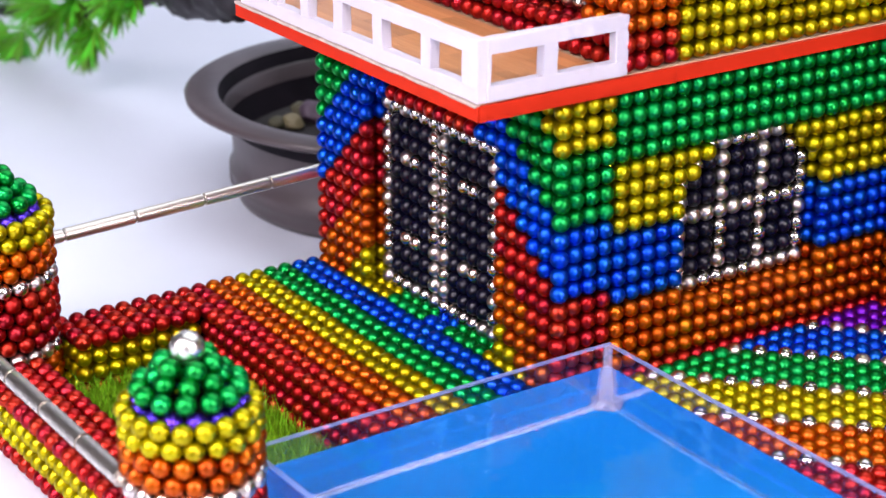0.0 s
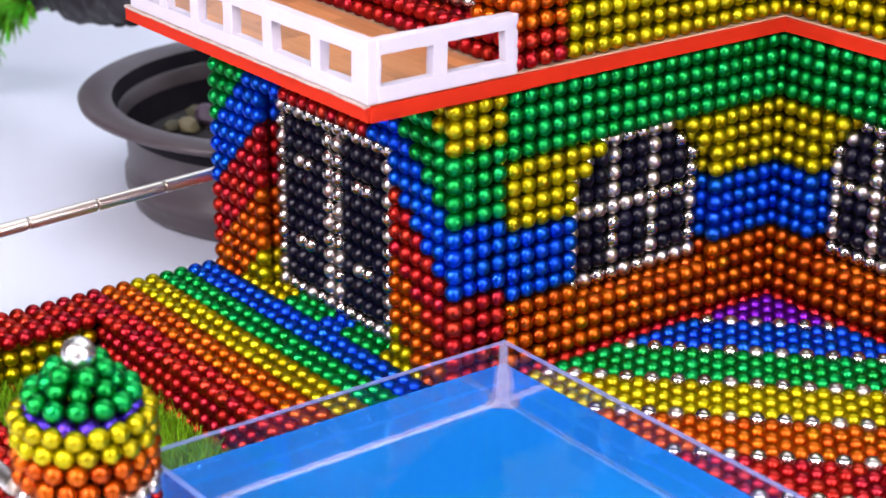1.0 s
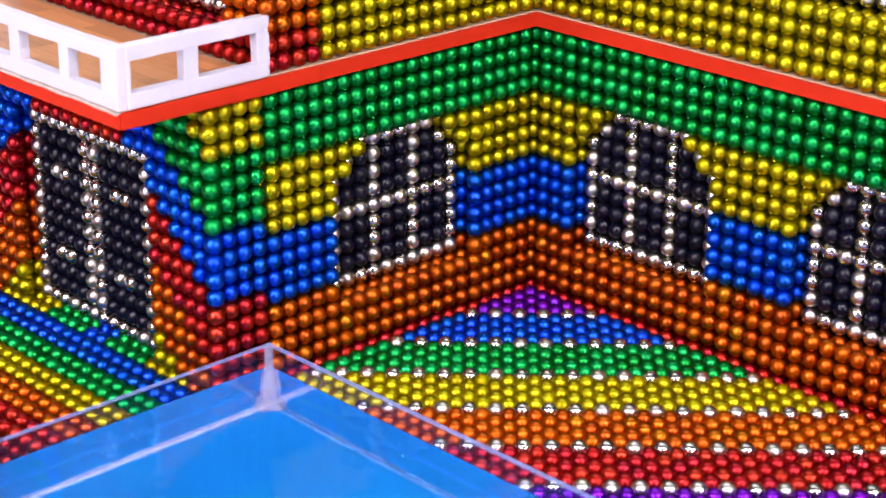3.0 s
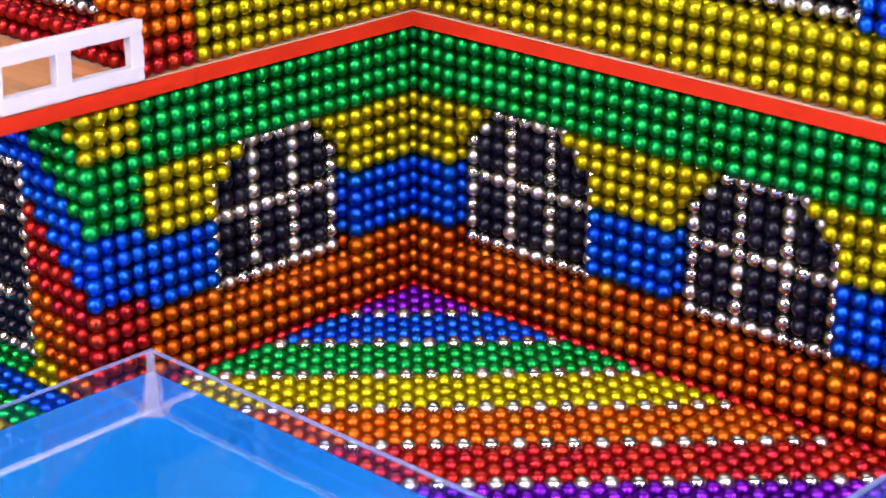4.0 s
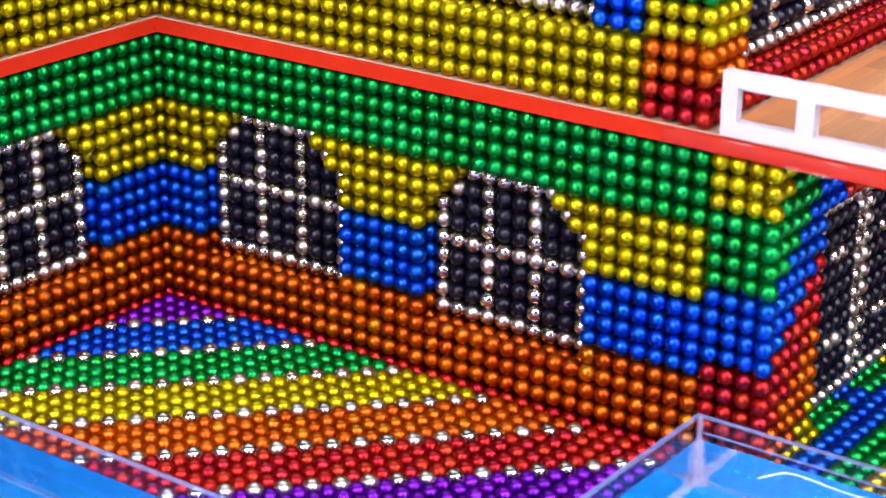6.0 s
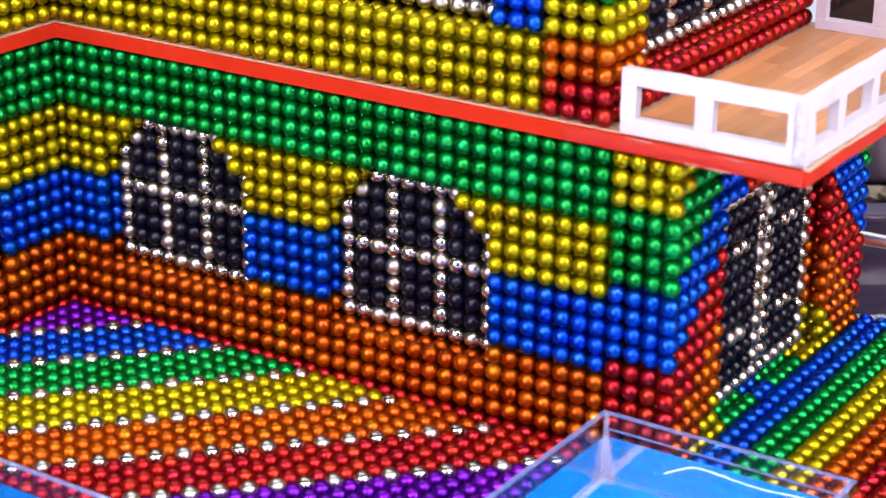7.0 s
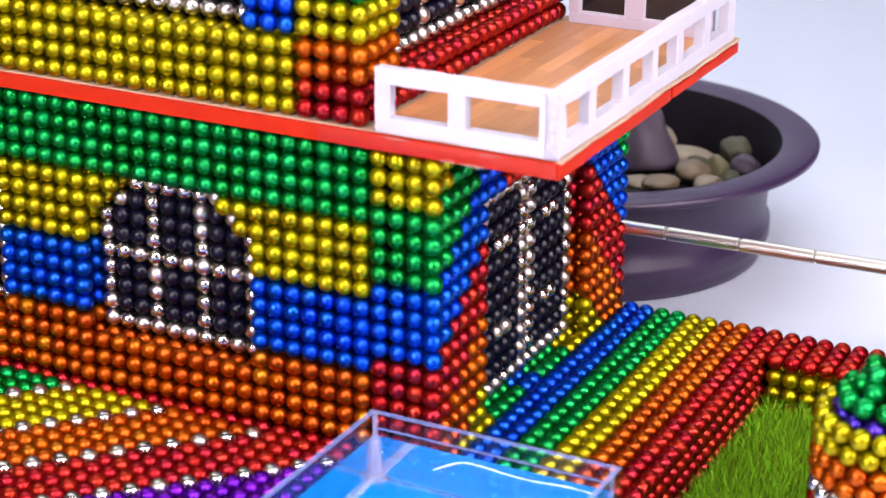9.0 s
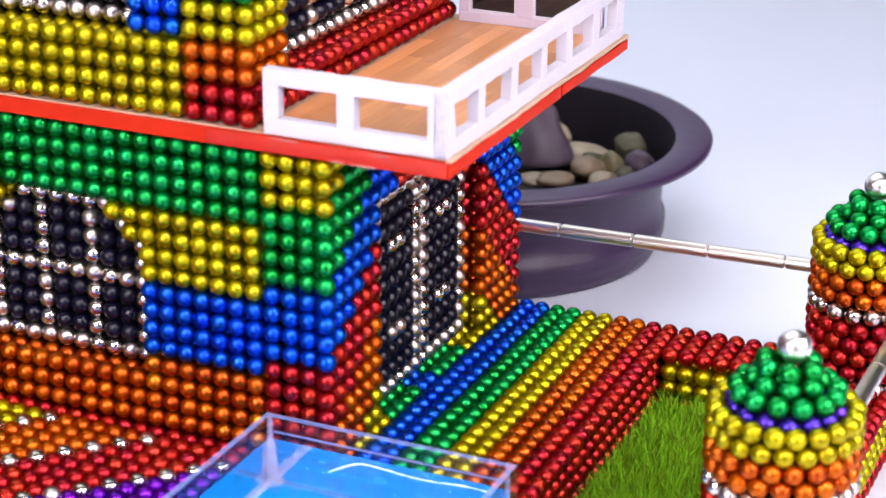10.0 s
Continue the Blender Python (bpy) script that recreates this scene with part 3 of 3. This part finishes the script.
# ---------------- paths, gardens ----------------
def path(name, label, cells, plates, at, inner=()):
    ob = thing(name, label, "path", at, "garden paths")
    bpy.context.view_layer.update()
    bm = bmesh.new()
    for lo, hi in plates:
        block(bm, lo, hi)
    part("base", bm, M_dark, ob)
    balls(ob, cells)
    inner_layer(ob, inner)


STRIPES = ["blue", "blue", "green", "green", "yellow", "yellow", "orange", "orange", "red", "red"]


def front_path(place, name):
    cells = [(*place(24 - i, n + 1), 0, STRIPES[n]) for n in range(9, -1, -1) for i in range(25)]
    cells = [(*place(i, 10), z, "red") for z in (-1, -2, -3) for i in range(0, 22)] + cells
    p, q = place(-0.3, 0.6), place(23, 9.3)
    lo, hi = (min(p[0], q[0]), min(p[1], q[1]), -3.4), (max(p[0], q[0]), max(p[1], q[1]), -0.5)
    p, q = place(21.55, 9.3), place(23.4, 10.55)
    end = (min(p[0], q[0]), min(p[1], q[1]), -3.4), (max(p[0], q[0]), max(p[1], q[1]), -0.5)
    path("garden_path", name, cells, [(lo, hi), end], (*place(12, 5), -3.5))


def cross_path(place, s0, s1, w0, sides, name):
    """Red path four balls wide; sides: which long side shows yellow rows."""
    cells = []
    for n in range(4):
        for i in range(s0, s1 + 1):
            cells.append((*place(i, w0 + n), 0, "red"))
    for n in sides:
        for i in range(s0, s1 + 1):
            for z, c in ((-1, "yellow"), (-2, "yellow"), (-3, "red")):
                cells.append((*place(i, w0 + n), z, c))
    inner = [(*place(i, w0 + n), z, "yellow") for n in (1, 2) for i in range(s0, s1 + 1) for z in (-1, -2, -3)]
    p, q = place(s0 + 0.6, w0 + 1.55), place(s1 - 0.6, w0 + 1.65)
    lo, hi = (min(p[0], q[0]), min(p[1], q[1]), -3.4), (max(p[0], q[0]), max(p[1], q[1]), -0.5)
    path("garden_path", name, cells, [(lo, hi)], (*place((s0 + s1) / 2, w0 + 1.5), -3.5), inner)


RED = "red magnet ball path with yellow sides round the turf"
RAIN = "rainbow striped magnet ball path before the door"
front_path(lambda s, d: (-s * TIGHT, -24 - d), RAIN)
front_path(lambda s, d: (40 + d, s * TIGHT), RAIN)
cross_path(lambda s, w: (-w, -24 - s), 11, 18, 20.6, (0, 3), RED)
cross_path(lambda s, w: (40 + s, w), 11, 18, 20.6, (0, 3), RED)
cross_path(lambda s, w: (-s, -w), -0, 19, 45.4, (0, 3), RED)
cross_path(lambda s, w: (w, s), 6, 20, 60.4, (0, 3), RED)


def turf(x0, x1, y0, y1, n, seed):
    ob = thing("turf", "patch of short green artificial turf beside the path", "grass", ((x0 + x1) / 2, (y0 + y1) / 2, -3.5), kind="stuff")
    bpy.context.view_layer.update()
    bm = bmesh.new()
    block(bm, (x0, y0, -3.48), (x1, y1, -3.0))
    part("turf_mat", bm, M_turf, ob)
    r = random.Random(seed)
    vs, fs = [], []
    for _ in range(n):
        x, y = r.uniform(x0, x1), r.uniform(y0, y1)
        h, a, lean = r.uniform(0.4, 1.15), r.uniform(0, 6.283), r.uniform(0.1, 0.8)
        if r.random() < 0.05:
            h *= 1.6
        w = 0.036
        dx, dy = math.cos(a), math.sin(a)
        b = len(vs)
        for t in (0, 0.5, 1.0):
            px, py, pz = x + dx * lean * h * t * t, y + dy * lean * h * t * t, -3.05 + h * t
            ww = w * (1 - 0.85 * t)
            vs += [(px - dy * ww, py + dx * ww, pz), (px + dy * ww, py - dx * ww, pz)]
        fs += [(b, b + 1, b + 3, b + 2), (b + 2, b + 3, b + 5, b + 4)]
    me = bpy.data.meshes.new("grass_blades")
    me.from_pydata([((x * U) - ob.location[0], (y * U) - ob.location[1], (z * U) - ob.location[2]) for x, y, z in vs], [], fs)
    me.materials.append(M_grass)
    g = new("grass_blades", me)
    g.parent = ob
    tagged(g, kind="stuff")


turf(-20.4, 0.8, -44.8, -34.6, 19000, 3)
turf(50.6, 60.0, 0.0, 20.4, 19000, 4)


# ---------------- towers ----------------
def tower(x, y, top, label, wide=2.9, count=18, lean=0.0, sunk=0.0):
    ob = thing("tower", label, "tower", (x, y, -3.5), "corner towers")
    bpy.context.view_layer.update()
    bm = bmesh.new()
    rod(bm, (x, y, -3.4), (x, y, top - 3.6), 2.35, 32)
    part("core", bm, M_dark, ob)
    cells = []
    z = top - 3.1
    rings = ["yellow", "yellow", "orange", "orange", "silver", "red", "red", "red", "red", "silver", "orange", "orange", "yellow"]
    for k, color in enumerate(rings):
        zz = z - 0.86 * k
        if zz < -3.2:
            break
        for i in range(count):
            a = 2 * math.pi * (i + 0.5 * (k % 2)) / count + 0.1
            cells.append((x + wide * math.cos(a), y + wide * math.sin(a), zz, color))
    for r, n, dz, color in ((2.3, 14, 2.95, "indigo"), (2.25, 13, 2.07, "green"), (1.45, 8, 1.6, "green"), (1.15, 6, 0.92, "green"), (0.4, 3, 1.5, "green")):
        for i in range(n):
            a = 2 * math.pi * (i + 0.3 * n) / n
            cells.append((x + r * math.cos(a), y + r * math.sin(a), top - dz, color))
    balls(ob, cells, jitter=0.04)
    bm = bmesh.new()
    bmesh.ops.create_icosphere(bm, subdivisions=4, radius=0.78 * U, matrix=Matrix.Translation(((x + lean) * U, y * U, (top - sunk) * U)))
    part("finial", bm, M_finial, ob, "large polished silver ball", smooth=True)


TOWER = "round magnet ball tower with green cone and silver finial"
tower(3.0, -47.0, 10.1, TOWER, sunk=0.28)
tower(-23.4, -45.8, 10.75, TOWER, 3.05, 19)
tower(62.1, 2.3, 10.1, TOWER, 3.15, 20, 0.2)
tower(61.2, 24.0, 10.6, TOWER)


# ---------------- rods of cylinder magnets ----------------
def bar(a, b, nub, label, r=0.40, length=4.5):
    """A rail from a to b: a short end piece at b, then rods of one length, the last cut off at a."""
    a, b = Vector(a), Vector(b)
    ob = thing("rod_rail", label, "rail", a, "rod rails")
    way, far = (a - b).normalized(), (a - b).length
    marks = [0.0, nub]
    while marks[-1] < far - 0.2:
        marks.append(min(marks[-1] + length, far))
    for p, q in zip(marks, marks[1:]):
        bm = bmesh.new()
        rod(bm, b + way * (p + 0.03), b + way * (q - 0.03), r, 24, 0.08)
        part("magnet_rod", bm, M_steel, ob, smooth=False)


ROD = "slim rail of polished steel rods joined end to end"
bar((-24.05, -23.9, 5.92), (-24.2, -43.0, 5.12), 1.8, ROD)
bar((39.9, 24.2, 4.95), (58.6, 24.3, 5.3), 2.25, ROD)
bar((-20.4, -50.2, 3.95), (2.4, -50.2, 3.95), 4.2, ROD, 0.45, 4.2)
bar((63.9, 4.6, 4.4), (63.9, 22.8, 4.4), 4.5, ROD, 0.45)


# ---------------- water tanks ----------------
def glue_corner(x, y, sx, sy, deep, level, top, fat):
    """A milky run of glue up an inner corner: slim above the water, spreading to its foot."""
    bm = bmesh.new()
    rings = []
    for i in range(25):
        t = i / 24
        z = deep + (top - deep) * t
        w = fat + 0.20 * max(0.0, 1 - (z - deep) / (level - deep)) ** 0.5 + 0.35 * max(0.0, 1 - t * 9) + 0.05 * noise.noise(Vector((x, y, z * 1.7)))
        ring = [bm.verts.new(((x + sx * px * w) * U, (y + sy * py * w) * U, z * U)) for px, py in ((0, 0), (1, 0), (1.02, 0.35), (0.62, 0.62), (0.35, 1.02), (0, 1))]
        rings.append(ring)
    for a, b in zip(rings, rings[1:]):
        for k in range(6):
            bm.faces.new((a[k], a[(k + 1) % 6], b[(k + 1) % 6], b[k]))
    bm.faces.new(rings[-1])
    bm.faces.new(rings[0][::-1])
    bmesh.ops.recalc_face_normals(bm, faces=bm.faces)
    return bm


def tank(x0, x1, y0, y1, top, level, label, liner=M_liner, with_glint=False):
    ob = thing("water_tank", label, "tank", ((x0 + x1) / 2, (y0 + y1) / 2, -3.5), "water tanks")
    bpy.context.view_layer.update()
    t = 0.3

    def add(name, lo, hi, mat, label="", bevel=0.0):
        bm = bmesh.new()
        block(bm, lo, hi, bevel)
        return part(name, bm, mat, ob, label)

    for lo, hi in (((x0, y0, -3.4), (x0 + t, y1, top)), ((x1 - t, y0, -3.4), (x1, y1, top)), ((x0 + t, y1 - t, -3.4), (x1 - t, y1, top)), ((x0 + t, y0, -3.4), (x1 - t, y0 + t, top))):
        w = add("side_wall", lo, hi, M_acrylic, "clear acrylic side")
        w.visible_shadow = False
        add("rim", (lo[0], lo[1], top), (hi[0], hi[1], top + 0.05), M_rim, "pale blue cut edge")
    deep = -3.2
    add("bottom", (x0 + t - 0.04, y0 + t - 0.04, -3.4), (x1 - t + 0.04, y1 - t + 0.04, deep), liner, "blue bottom")
    g, s = t - 0.04, 0.26
    add("seam", (x0 + g, y1 - g - s, deep + 0.004), (x1 - g, y1 - g, deep + 0.10), M_seam_thin, "thin clear glued seam", 0.03)
    add("seam", (x0 + g, y0 + g, deep + 0.004), (x0 + g + s, y1 - g - s, deep + 0.12), M_seam, "pale glued seam", 0.03)
    add("seam", (x1 - g - s, y0 + g, deep + 0.004), (x1 - g, y1 - g - s, deep + 0.12), M_seam, "pale glued seam", 0.03)
    for cx, sx in ((x0 + g, 1), (x1 - g, -1)):
        part("corner_glue", glue_corner(cx, y1 - g, sx, -1, deep, level, top + 0.12, 0.22 if with_glint else 0.36), M_post, ob, "milky run of glue up the corner")
    if with_glint:
        bm = bmesh.new()  # painted glint: one wavering white line along the back, bent forward at its end
        rows = []
        for i in range(61):
            f = i / 60
            x, y = x0 + 4.6 + 7.9 * f, y1 - 0.95 - 1.3 * max(0.0, 1 - f * 8) ** 1.5 + 0.12 * math.sin(9 * f)
            w = 0.02 + 0.07 * max(0.0, noise.noise(Vector((f * 21, 3.1, 0.4))) + 0.35)
            h = 0.03 + 0.05 * max(0.0, noise.noise(Vector((f * 17, 7.7, 2.2))) + 0.3)
            rows.append([bm.verts.new(((x + a) * U, (y + b) * U, (level + c) * U)) for a, b, c in ((0, -w, 0.0), (0, 0, h), (0, w, 0.0))])
        for a, b in zip(rows, rows[1:]):
            for k in range(2):
                bm.faces.new((a[k], b[k], b[k + 1], a[k + 1]))
        part("wet_line", bm, M_glint, ob, "bright reflected glint on the water, built as a white line", smooth=True)
        add("inner_strip", (x0 + g + 0.3, y1 - g - 0.16, level + 0.25), (x1 - g - 0.1, y1 - g - 0.04, top - 0.75), M_acrylic, "clear strip glued inside the wall").visible_shadow = False
        add("strip_edge", (x0 + g + 0.3, y1 - g - 0.16, top - 0.75), (x1 - g - 0.1, y1 - g - 0.04, top - 0.71), M_rim, "pale cut edge of the inner strip")
    water = add("water", (x0 + t - 0.05, y0 + t - 0.05, deep - 0.1), (x1 - t + 0.05, y1 - t + 0.05, level), M_water, "still clear water")
    water.visible_shadow = False


TANK = "clear acrylic tank of water with bright blue bottom"
tank(1.3, 26.2, -43.4, -21.4, 3.0, 1.85, TANK)
tank(37.0, 50.4, -22.0, -0.9, 3.0, 1.8, TANK, M_liner_sky, True)


# ---------------- pots ----------------
def pebble(x, y, soil, size, col, lean, seed):
    """A worn stone: size along its length, breadth and height, in balls."""
    r = random.Random(seed)
    rock = col == "rock"
    bm = bmesh.new()
    bmesh.ops.create_icosphere(bm, subdivisions=4, radius=1)
    off = Vector((r.random(), r.random(), r.random())) * 9
    cuts = [Vector((r.gauss(0, 1), r.gauss(0, 1), r.gauss(0, 1))).normalized() for _ in range(7)]
    for v in bm.verts:
        d = v.co.normalized()
        k = 1.0
        for c in cuts:
            if d.dot(c) > 0.0:
                k = min(k, 0.80 / max(d.dot(c), 0.5))
        v.co = d * (k + 0.10 * noise.noise(d * 1.8 + off))
        if rock:  # a block that narrows to its top
            w = 1.0 - 0.48 * (v.co.z + 0.4)
            v.co.x, v.co.y = v.co.x * w, v.co.y * w
    m = Matrix.Rotation(lean[1], 4, "Z") @ Matrix.Rotation(lean[0], 4, "Y") @ Matrix.Diagonal((size[0] * U, size[1] * U, size[2] * U, 1))
    bmesh.ops.transform(bm, matrix=m, verts=bm.verts)
    low = min(v.co.z for v in bm.verts)
    bmesh.ops.smooth_vert(bm, verts=bm.verts, factor=0.5, use_axis_x=True, use_axis_y=True, use_axis_z=True)
    st = link("pebble", bm, STONE["dark" if rock else col], None, "", smooth=True)
    st.location = (x * U, y * U, soil * U - low - 0.15 * U)
    tagged(st, {"cream": "smooth cream pebble lying in the pot", "dark": "dark purple-grey pebble lying in the pot", "olive": "smooth olive pebble lying in the pot", "moss": "dull mossy green pebble lying in the pot", "tan": "smooth tan pebble lying in the pot", "rock": "angular dark purple rock standing in the pot"}[col], "pebble", "pebbles")


def pot(x, y, clay, swell, inner, stones, label):
    ob = thing("plant_pot", label, "plant pot", (x, y, -3.5), "plant pots")
    prof = [(11.3, 0), (11.6, 0.15), (11.8, 0.7), (11.9, 1.3), (12.2, 1.6), (12.2, 2.5), (11.85, 2.85), (11.95, 4.5), (12.3, 6.8), (12.7, 7.15), (14.7, 7.45), (15.15, 7.7),
            (15.2, 8.0), (14.9, 8.2)]
    prof = [(r * swell, h) for r, h in prof] + [(inner + 0.25, 8.14), (inner, 8.0), (inner - 0.2, 7.6), (inner - 0.7, 5.8), (inner - 1.3, 3.9), (inner - 1.4, 3.6)]
    bm = lathe(prof[:-4], 96)
    bmesh.ops.delete(bm, geom=[f for f in bm.faces if len(f.verts) > 4 and f.calc_center_median().z > 0.01], context="FACES_ONLY")
    bmesh.ops.translate(bm, vec=ob.location, verts=bm.verts)
    for f in bm.faces:
        f.smooth = len(f.verts) == 4
    part("pot", bm, clay, ob)
    # inner wall: the shade inside the pot is put into its dark colour
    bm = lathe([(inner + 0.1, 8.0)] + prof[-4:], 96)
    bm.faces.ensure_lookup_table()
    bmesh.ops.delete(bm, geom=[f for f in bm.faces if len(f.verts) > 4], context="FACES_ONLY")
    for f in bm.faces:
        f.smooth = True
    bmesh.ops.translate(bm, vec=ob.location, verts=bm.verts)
    part("lining", bm, M_inner_shade, ob, "inner wall coloured dark for the shade inside the pot")
    bm = lathe([(inner - 1.35, 3.9), (8, 4.7), (3, 4.9)], 48)
    bmesh.ops.translate(bm, vec=ob.location, verts=bm.verts)
    part("soil", bm, M_soil, ob)
    bpy.context.view_layer.update()
    for i, (sx, sy, a, b, c, col, tip, turn) in enumerate(stones):
        pebble(sx, sy, -3.5 + 4.85, (a, b, c), col, (tip, turn), 20 + i)


STONE = {
    "tan": material("tan_stone", (0.22, 0.16, 0.10), 0.5, bump=0.2, scale=150, mottle=0.5),
    "moss": material("mossy_stone", (0.085, 0.080, 0.045), 0.7, bump=0.3, scale=150, mottle=0.5),
    "cream": material("cream_stone", (0.34, 0.28, 0.20), 0.55, bump=0.2, scale=150, mottle=0.5),
    "dark": material("dark_stone", (0.075, 0.050, 0.078), 0.6, bump=0.3, scale=150, mottle=0.3),
    "olive": material("olive_stone", (0.20, 0.17, 0.09), 0.55, bump=0.2, scale=150, mottle=0.5),
}
# worn clay; how light tones each pot is put into the two clay colours
M_pot_grey = material("worn_light_toned_clay", (0.085, 0.066, 0.072), 0.38, bump=0.3, scale=90, mottle=0.4)
pot(30.9, 41.8, M_pot, 1.0, 12.7, [(33.6, 43.8, 3.3, 2.6, 2.5, "rock", 0.30, 0.55), (31.9, 49.6, 2.2, 1.1, 1.0, "cream", 0.55, 0.3), (35.6, 47.0, 2.3, 1.3, 0.7, "cream", 0.1, 0.5),
                        (37.4, 43.4, 1.5, 1.1, 0.9, "tan", 0.2, 1.0), (38.8, 44.7, 0.9, 0.8, 1.0, "olive", 0.0, 0.0), (38.9, 48.0, 1.4, 1.2, 1.2, "moss", 0.3, 2.0),
                        (40.3, 46.2, 1.2, 1.0, 0.9, "dark", 0.3, 2.6), (36.0, 41.2, 1.4, 0.9, 0.6, "tan", 0.0, 0.6), (38.9, 42.6, 1.2, 0.8, 0.6, "cream", 0.0, 1.1),
                        (34.6, 41.0, 1.3, 0.8, 0.5, "cream", 0.0, 0.3), (37.2, 45.6, 1.2, 1.0, 0.7, "moss", 0.2, 0.9), (39.9, 44.3, 0.9, 0.8, 0.6, "moss", 0.0, 1.6)],
    "dark purple-brown clay bonsai pot with wide rim and pebbles")
pot(-40.5, -7.7, M_pot_grey, 1.02, 13.1, [(-44.6, -14.2, 0.9, 0.8, 0.6, "olive", 0.2, 0.4), (-46.6, -12.2, 1.0, 0.8, 0.7, "moss", 0.3, 1.2), (-45.2, -12.2, 1.1, 0.9, 0.8, "dark", 0.4, 0.2),
                         (-45.3, -15.2, 0.9, 0.7, 0.5, "moss", 0.0, 2.0)], "worn grey-brown clay bonsai pot with wide rim and pebbles")


# ---------------- bonsai pine ----------------
def tube(points, seg=28):
    """A bent tapering limb with knobbly bark: points (x, y, z, radius) in balls."""
    bm = bmesh.new()
    fine = []
    for a, b in zip(points, points[1:]):
        for i in range(16):
            t = i / 16
            fine.append([p + (q - p) * t for p, q in zip(a, b)])
    fine.append(list(points[-1]))
    rings = []
    for i, (x, y, z, r) in enumerate(fine):
        p = Vector((x, y, z))
        nxt = Vector(fine[min(i + 1, len(fine) - 1)][:3])
        prv = Vector(fine[max(i - 1, 0)][:3])
        q = (nxt - prv).to_track_quat("Z", "Y")
        ring = []
        for k in range(seg):
            a = 2 * math.pi * k / seg
            d = q @ Vector((math.cos(a), math.sin(a), 0))
            w = p + d * r
            ring.append(bm.verts.new((p + d * r * (1 + 0.25 * noise.noise(w * 0.9) + 0.28 * abs(noise.noise(w * 2.2)) - 0.1)) * U))
        rings.append(ring)
    for a, b in zip(rings, rings[1:]):
        for k in range(seg):
            bm.faces.new((a[k], a[(k + 1) % seg], b[(k + 1) % seg], b[k]))
    bm.faces.new(rings[-1])
    bm.faces.new(rings[0][::-1])
    bmesh.ops.recalc_face_normals(bm, faces=bm.faces)
    return bm


pine = thing("bonsai_pine", "artificial bonsai pine with dark knobbly bark and green needles", "tree", (-40.3, -5, 1.4))
part("trunk", tube([(-40.3, -5, 1.2, 2.0), (-39.5, -6, 8, 1.9), (-41, -9.5, 12.2, 1.8), (-43.5, -14, 11.6, 1.8), (-49, -16, 10.6, 1.8), (-57.6, -16, 8.6, 1.6), (-65, -16, 8.8, 1.1)]), M_bark, pine, smooth=True)
part("limb", tube([(-62, -16, 8.6, 1.2), (-71, -16, 5.2, 0.9), (-80, -16, 2.6, 0.75), (-88, -16, 0.9, 0.65), (-99, -16, -1.2, 0.5)]), M_bark, pine, smooth=True)
r = random.Random(12)
# each sprig: foot, direction of its twig, twig length, needle length
SPRIGS = [((-79, -16.8, 3.6), (0.1, -0.6, -0.5), 1.6, 2.6), ((-77, -16.6, 4.6), (0.6, -0.5, -0.1), 1.6, 2.4), ((-82, -16.8, 3.4), (-0.7, -0.5, -0.3), 1.8, 2.6), ((-76, -16.6, 3.0), (0.5, -0.4, -0.8), 1.6, 2.2),
          ((-80, -16.8, 4.8), (-0.1, -0.4, 0.7), 1.4, 2.4), ((-67, -16.8, 7.0), (0.1, -0.6, -0.7), 1.4, 1.9), ((-69, -16.6, 6.6), (-0.6, -0.4, -0.4), 1.3, 1.8), ((-65, -16.6, 7.6), (0.6, -0.5, -0.2), 1.2, 1.8),
          ((-88, -16.8, -0.4), (-0.5, -0.4, -0.9), 2.4, 2.4), ((-91, -16.8, -2.0), (-0.6, -0.3, -0.8), 2.4, 2.4), ((-94, -16.8, -1.0), (-0.4, -0.5, -0.7), 2.2, 2.6), ((-97, -16.8, -1.6), (-0.3, -0.4, -0.8), 2.4, 2.6),
          ((-92, -16.6, 1.0), (0.2, -0.5, 0.6), 1.6, 2.2), ((-87, -16.6, 2.0), (-0.2, -0.4, 0.7), 1.6, 2.2), ((-73.5, -16.6, 2.8), (0.0, -0.4, -0.9), 1.8, 1.9), ((-96, -16.6, 1.2), (-0.3, -0.4, 0.6), 1.6, 2.2)]
for foot, way, length, size in SPRIGS:
    vs, fs = [], []
    way = Vector(way).normalized()
    for i in range(84):
        t = i / 83
        d = Vector((r.gauss(0, 1), r.gauss(0, 1), r.gauss(0, 1)))
        d = ((d - way * d.dot(way)).normalized() * (1.0 - 0.65 * t) + way * (0.55 + 0.75 * t)).normalized()
        side = d.orthogonal().normalized() * 0.13
        up = d.cross(side).normalized() * 0.06
        h = size * r.uniform(0.95, 1.5)
        p = Vector(foot) + way * length * t
        droop = Vector((0, 0, -0.10 * h))
        b = len(vs)
        for f, w in ((0.0, 0.5), (0.35, 1.0), (0.75, 0.8)):
            q = p + d * h * f + droop * f * f
            vs += [q - side * w, q + up * w, q + side * w]
        vs.append(p + d * h + droop)
        for o in (b, b + 3):
            fs += [(o, o + 1, o + 4, o + 3), (o + 1, o + 2, o + 5, o + 4)]
        fs += [(b + 6, b + 7, b + 9), (b + 7, b + 8, b + 9)]
    me = bpy.data.meshes.new("needle_tuft")
    o = base_of(pine)
    me.from_pydata([tuple(v * U - o) for v in vs], [], fs)
    me.materials.append(M_needle)
    tuft = new("needle_tuft", me)
    tuft.parent = pine
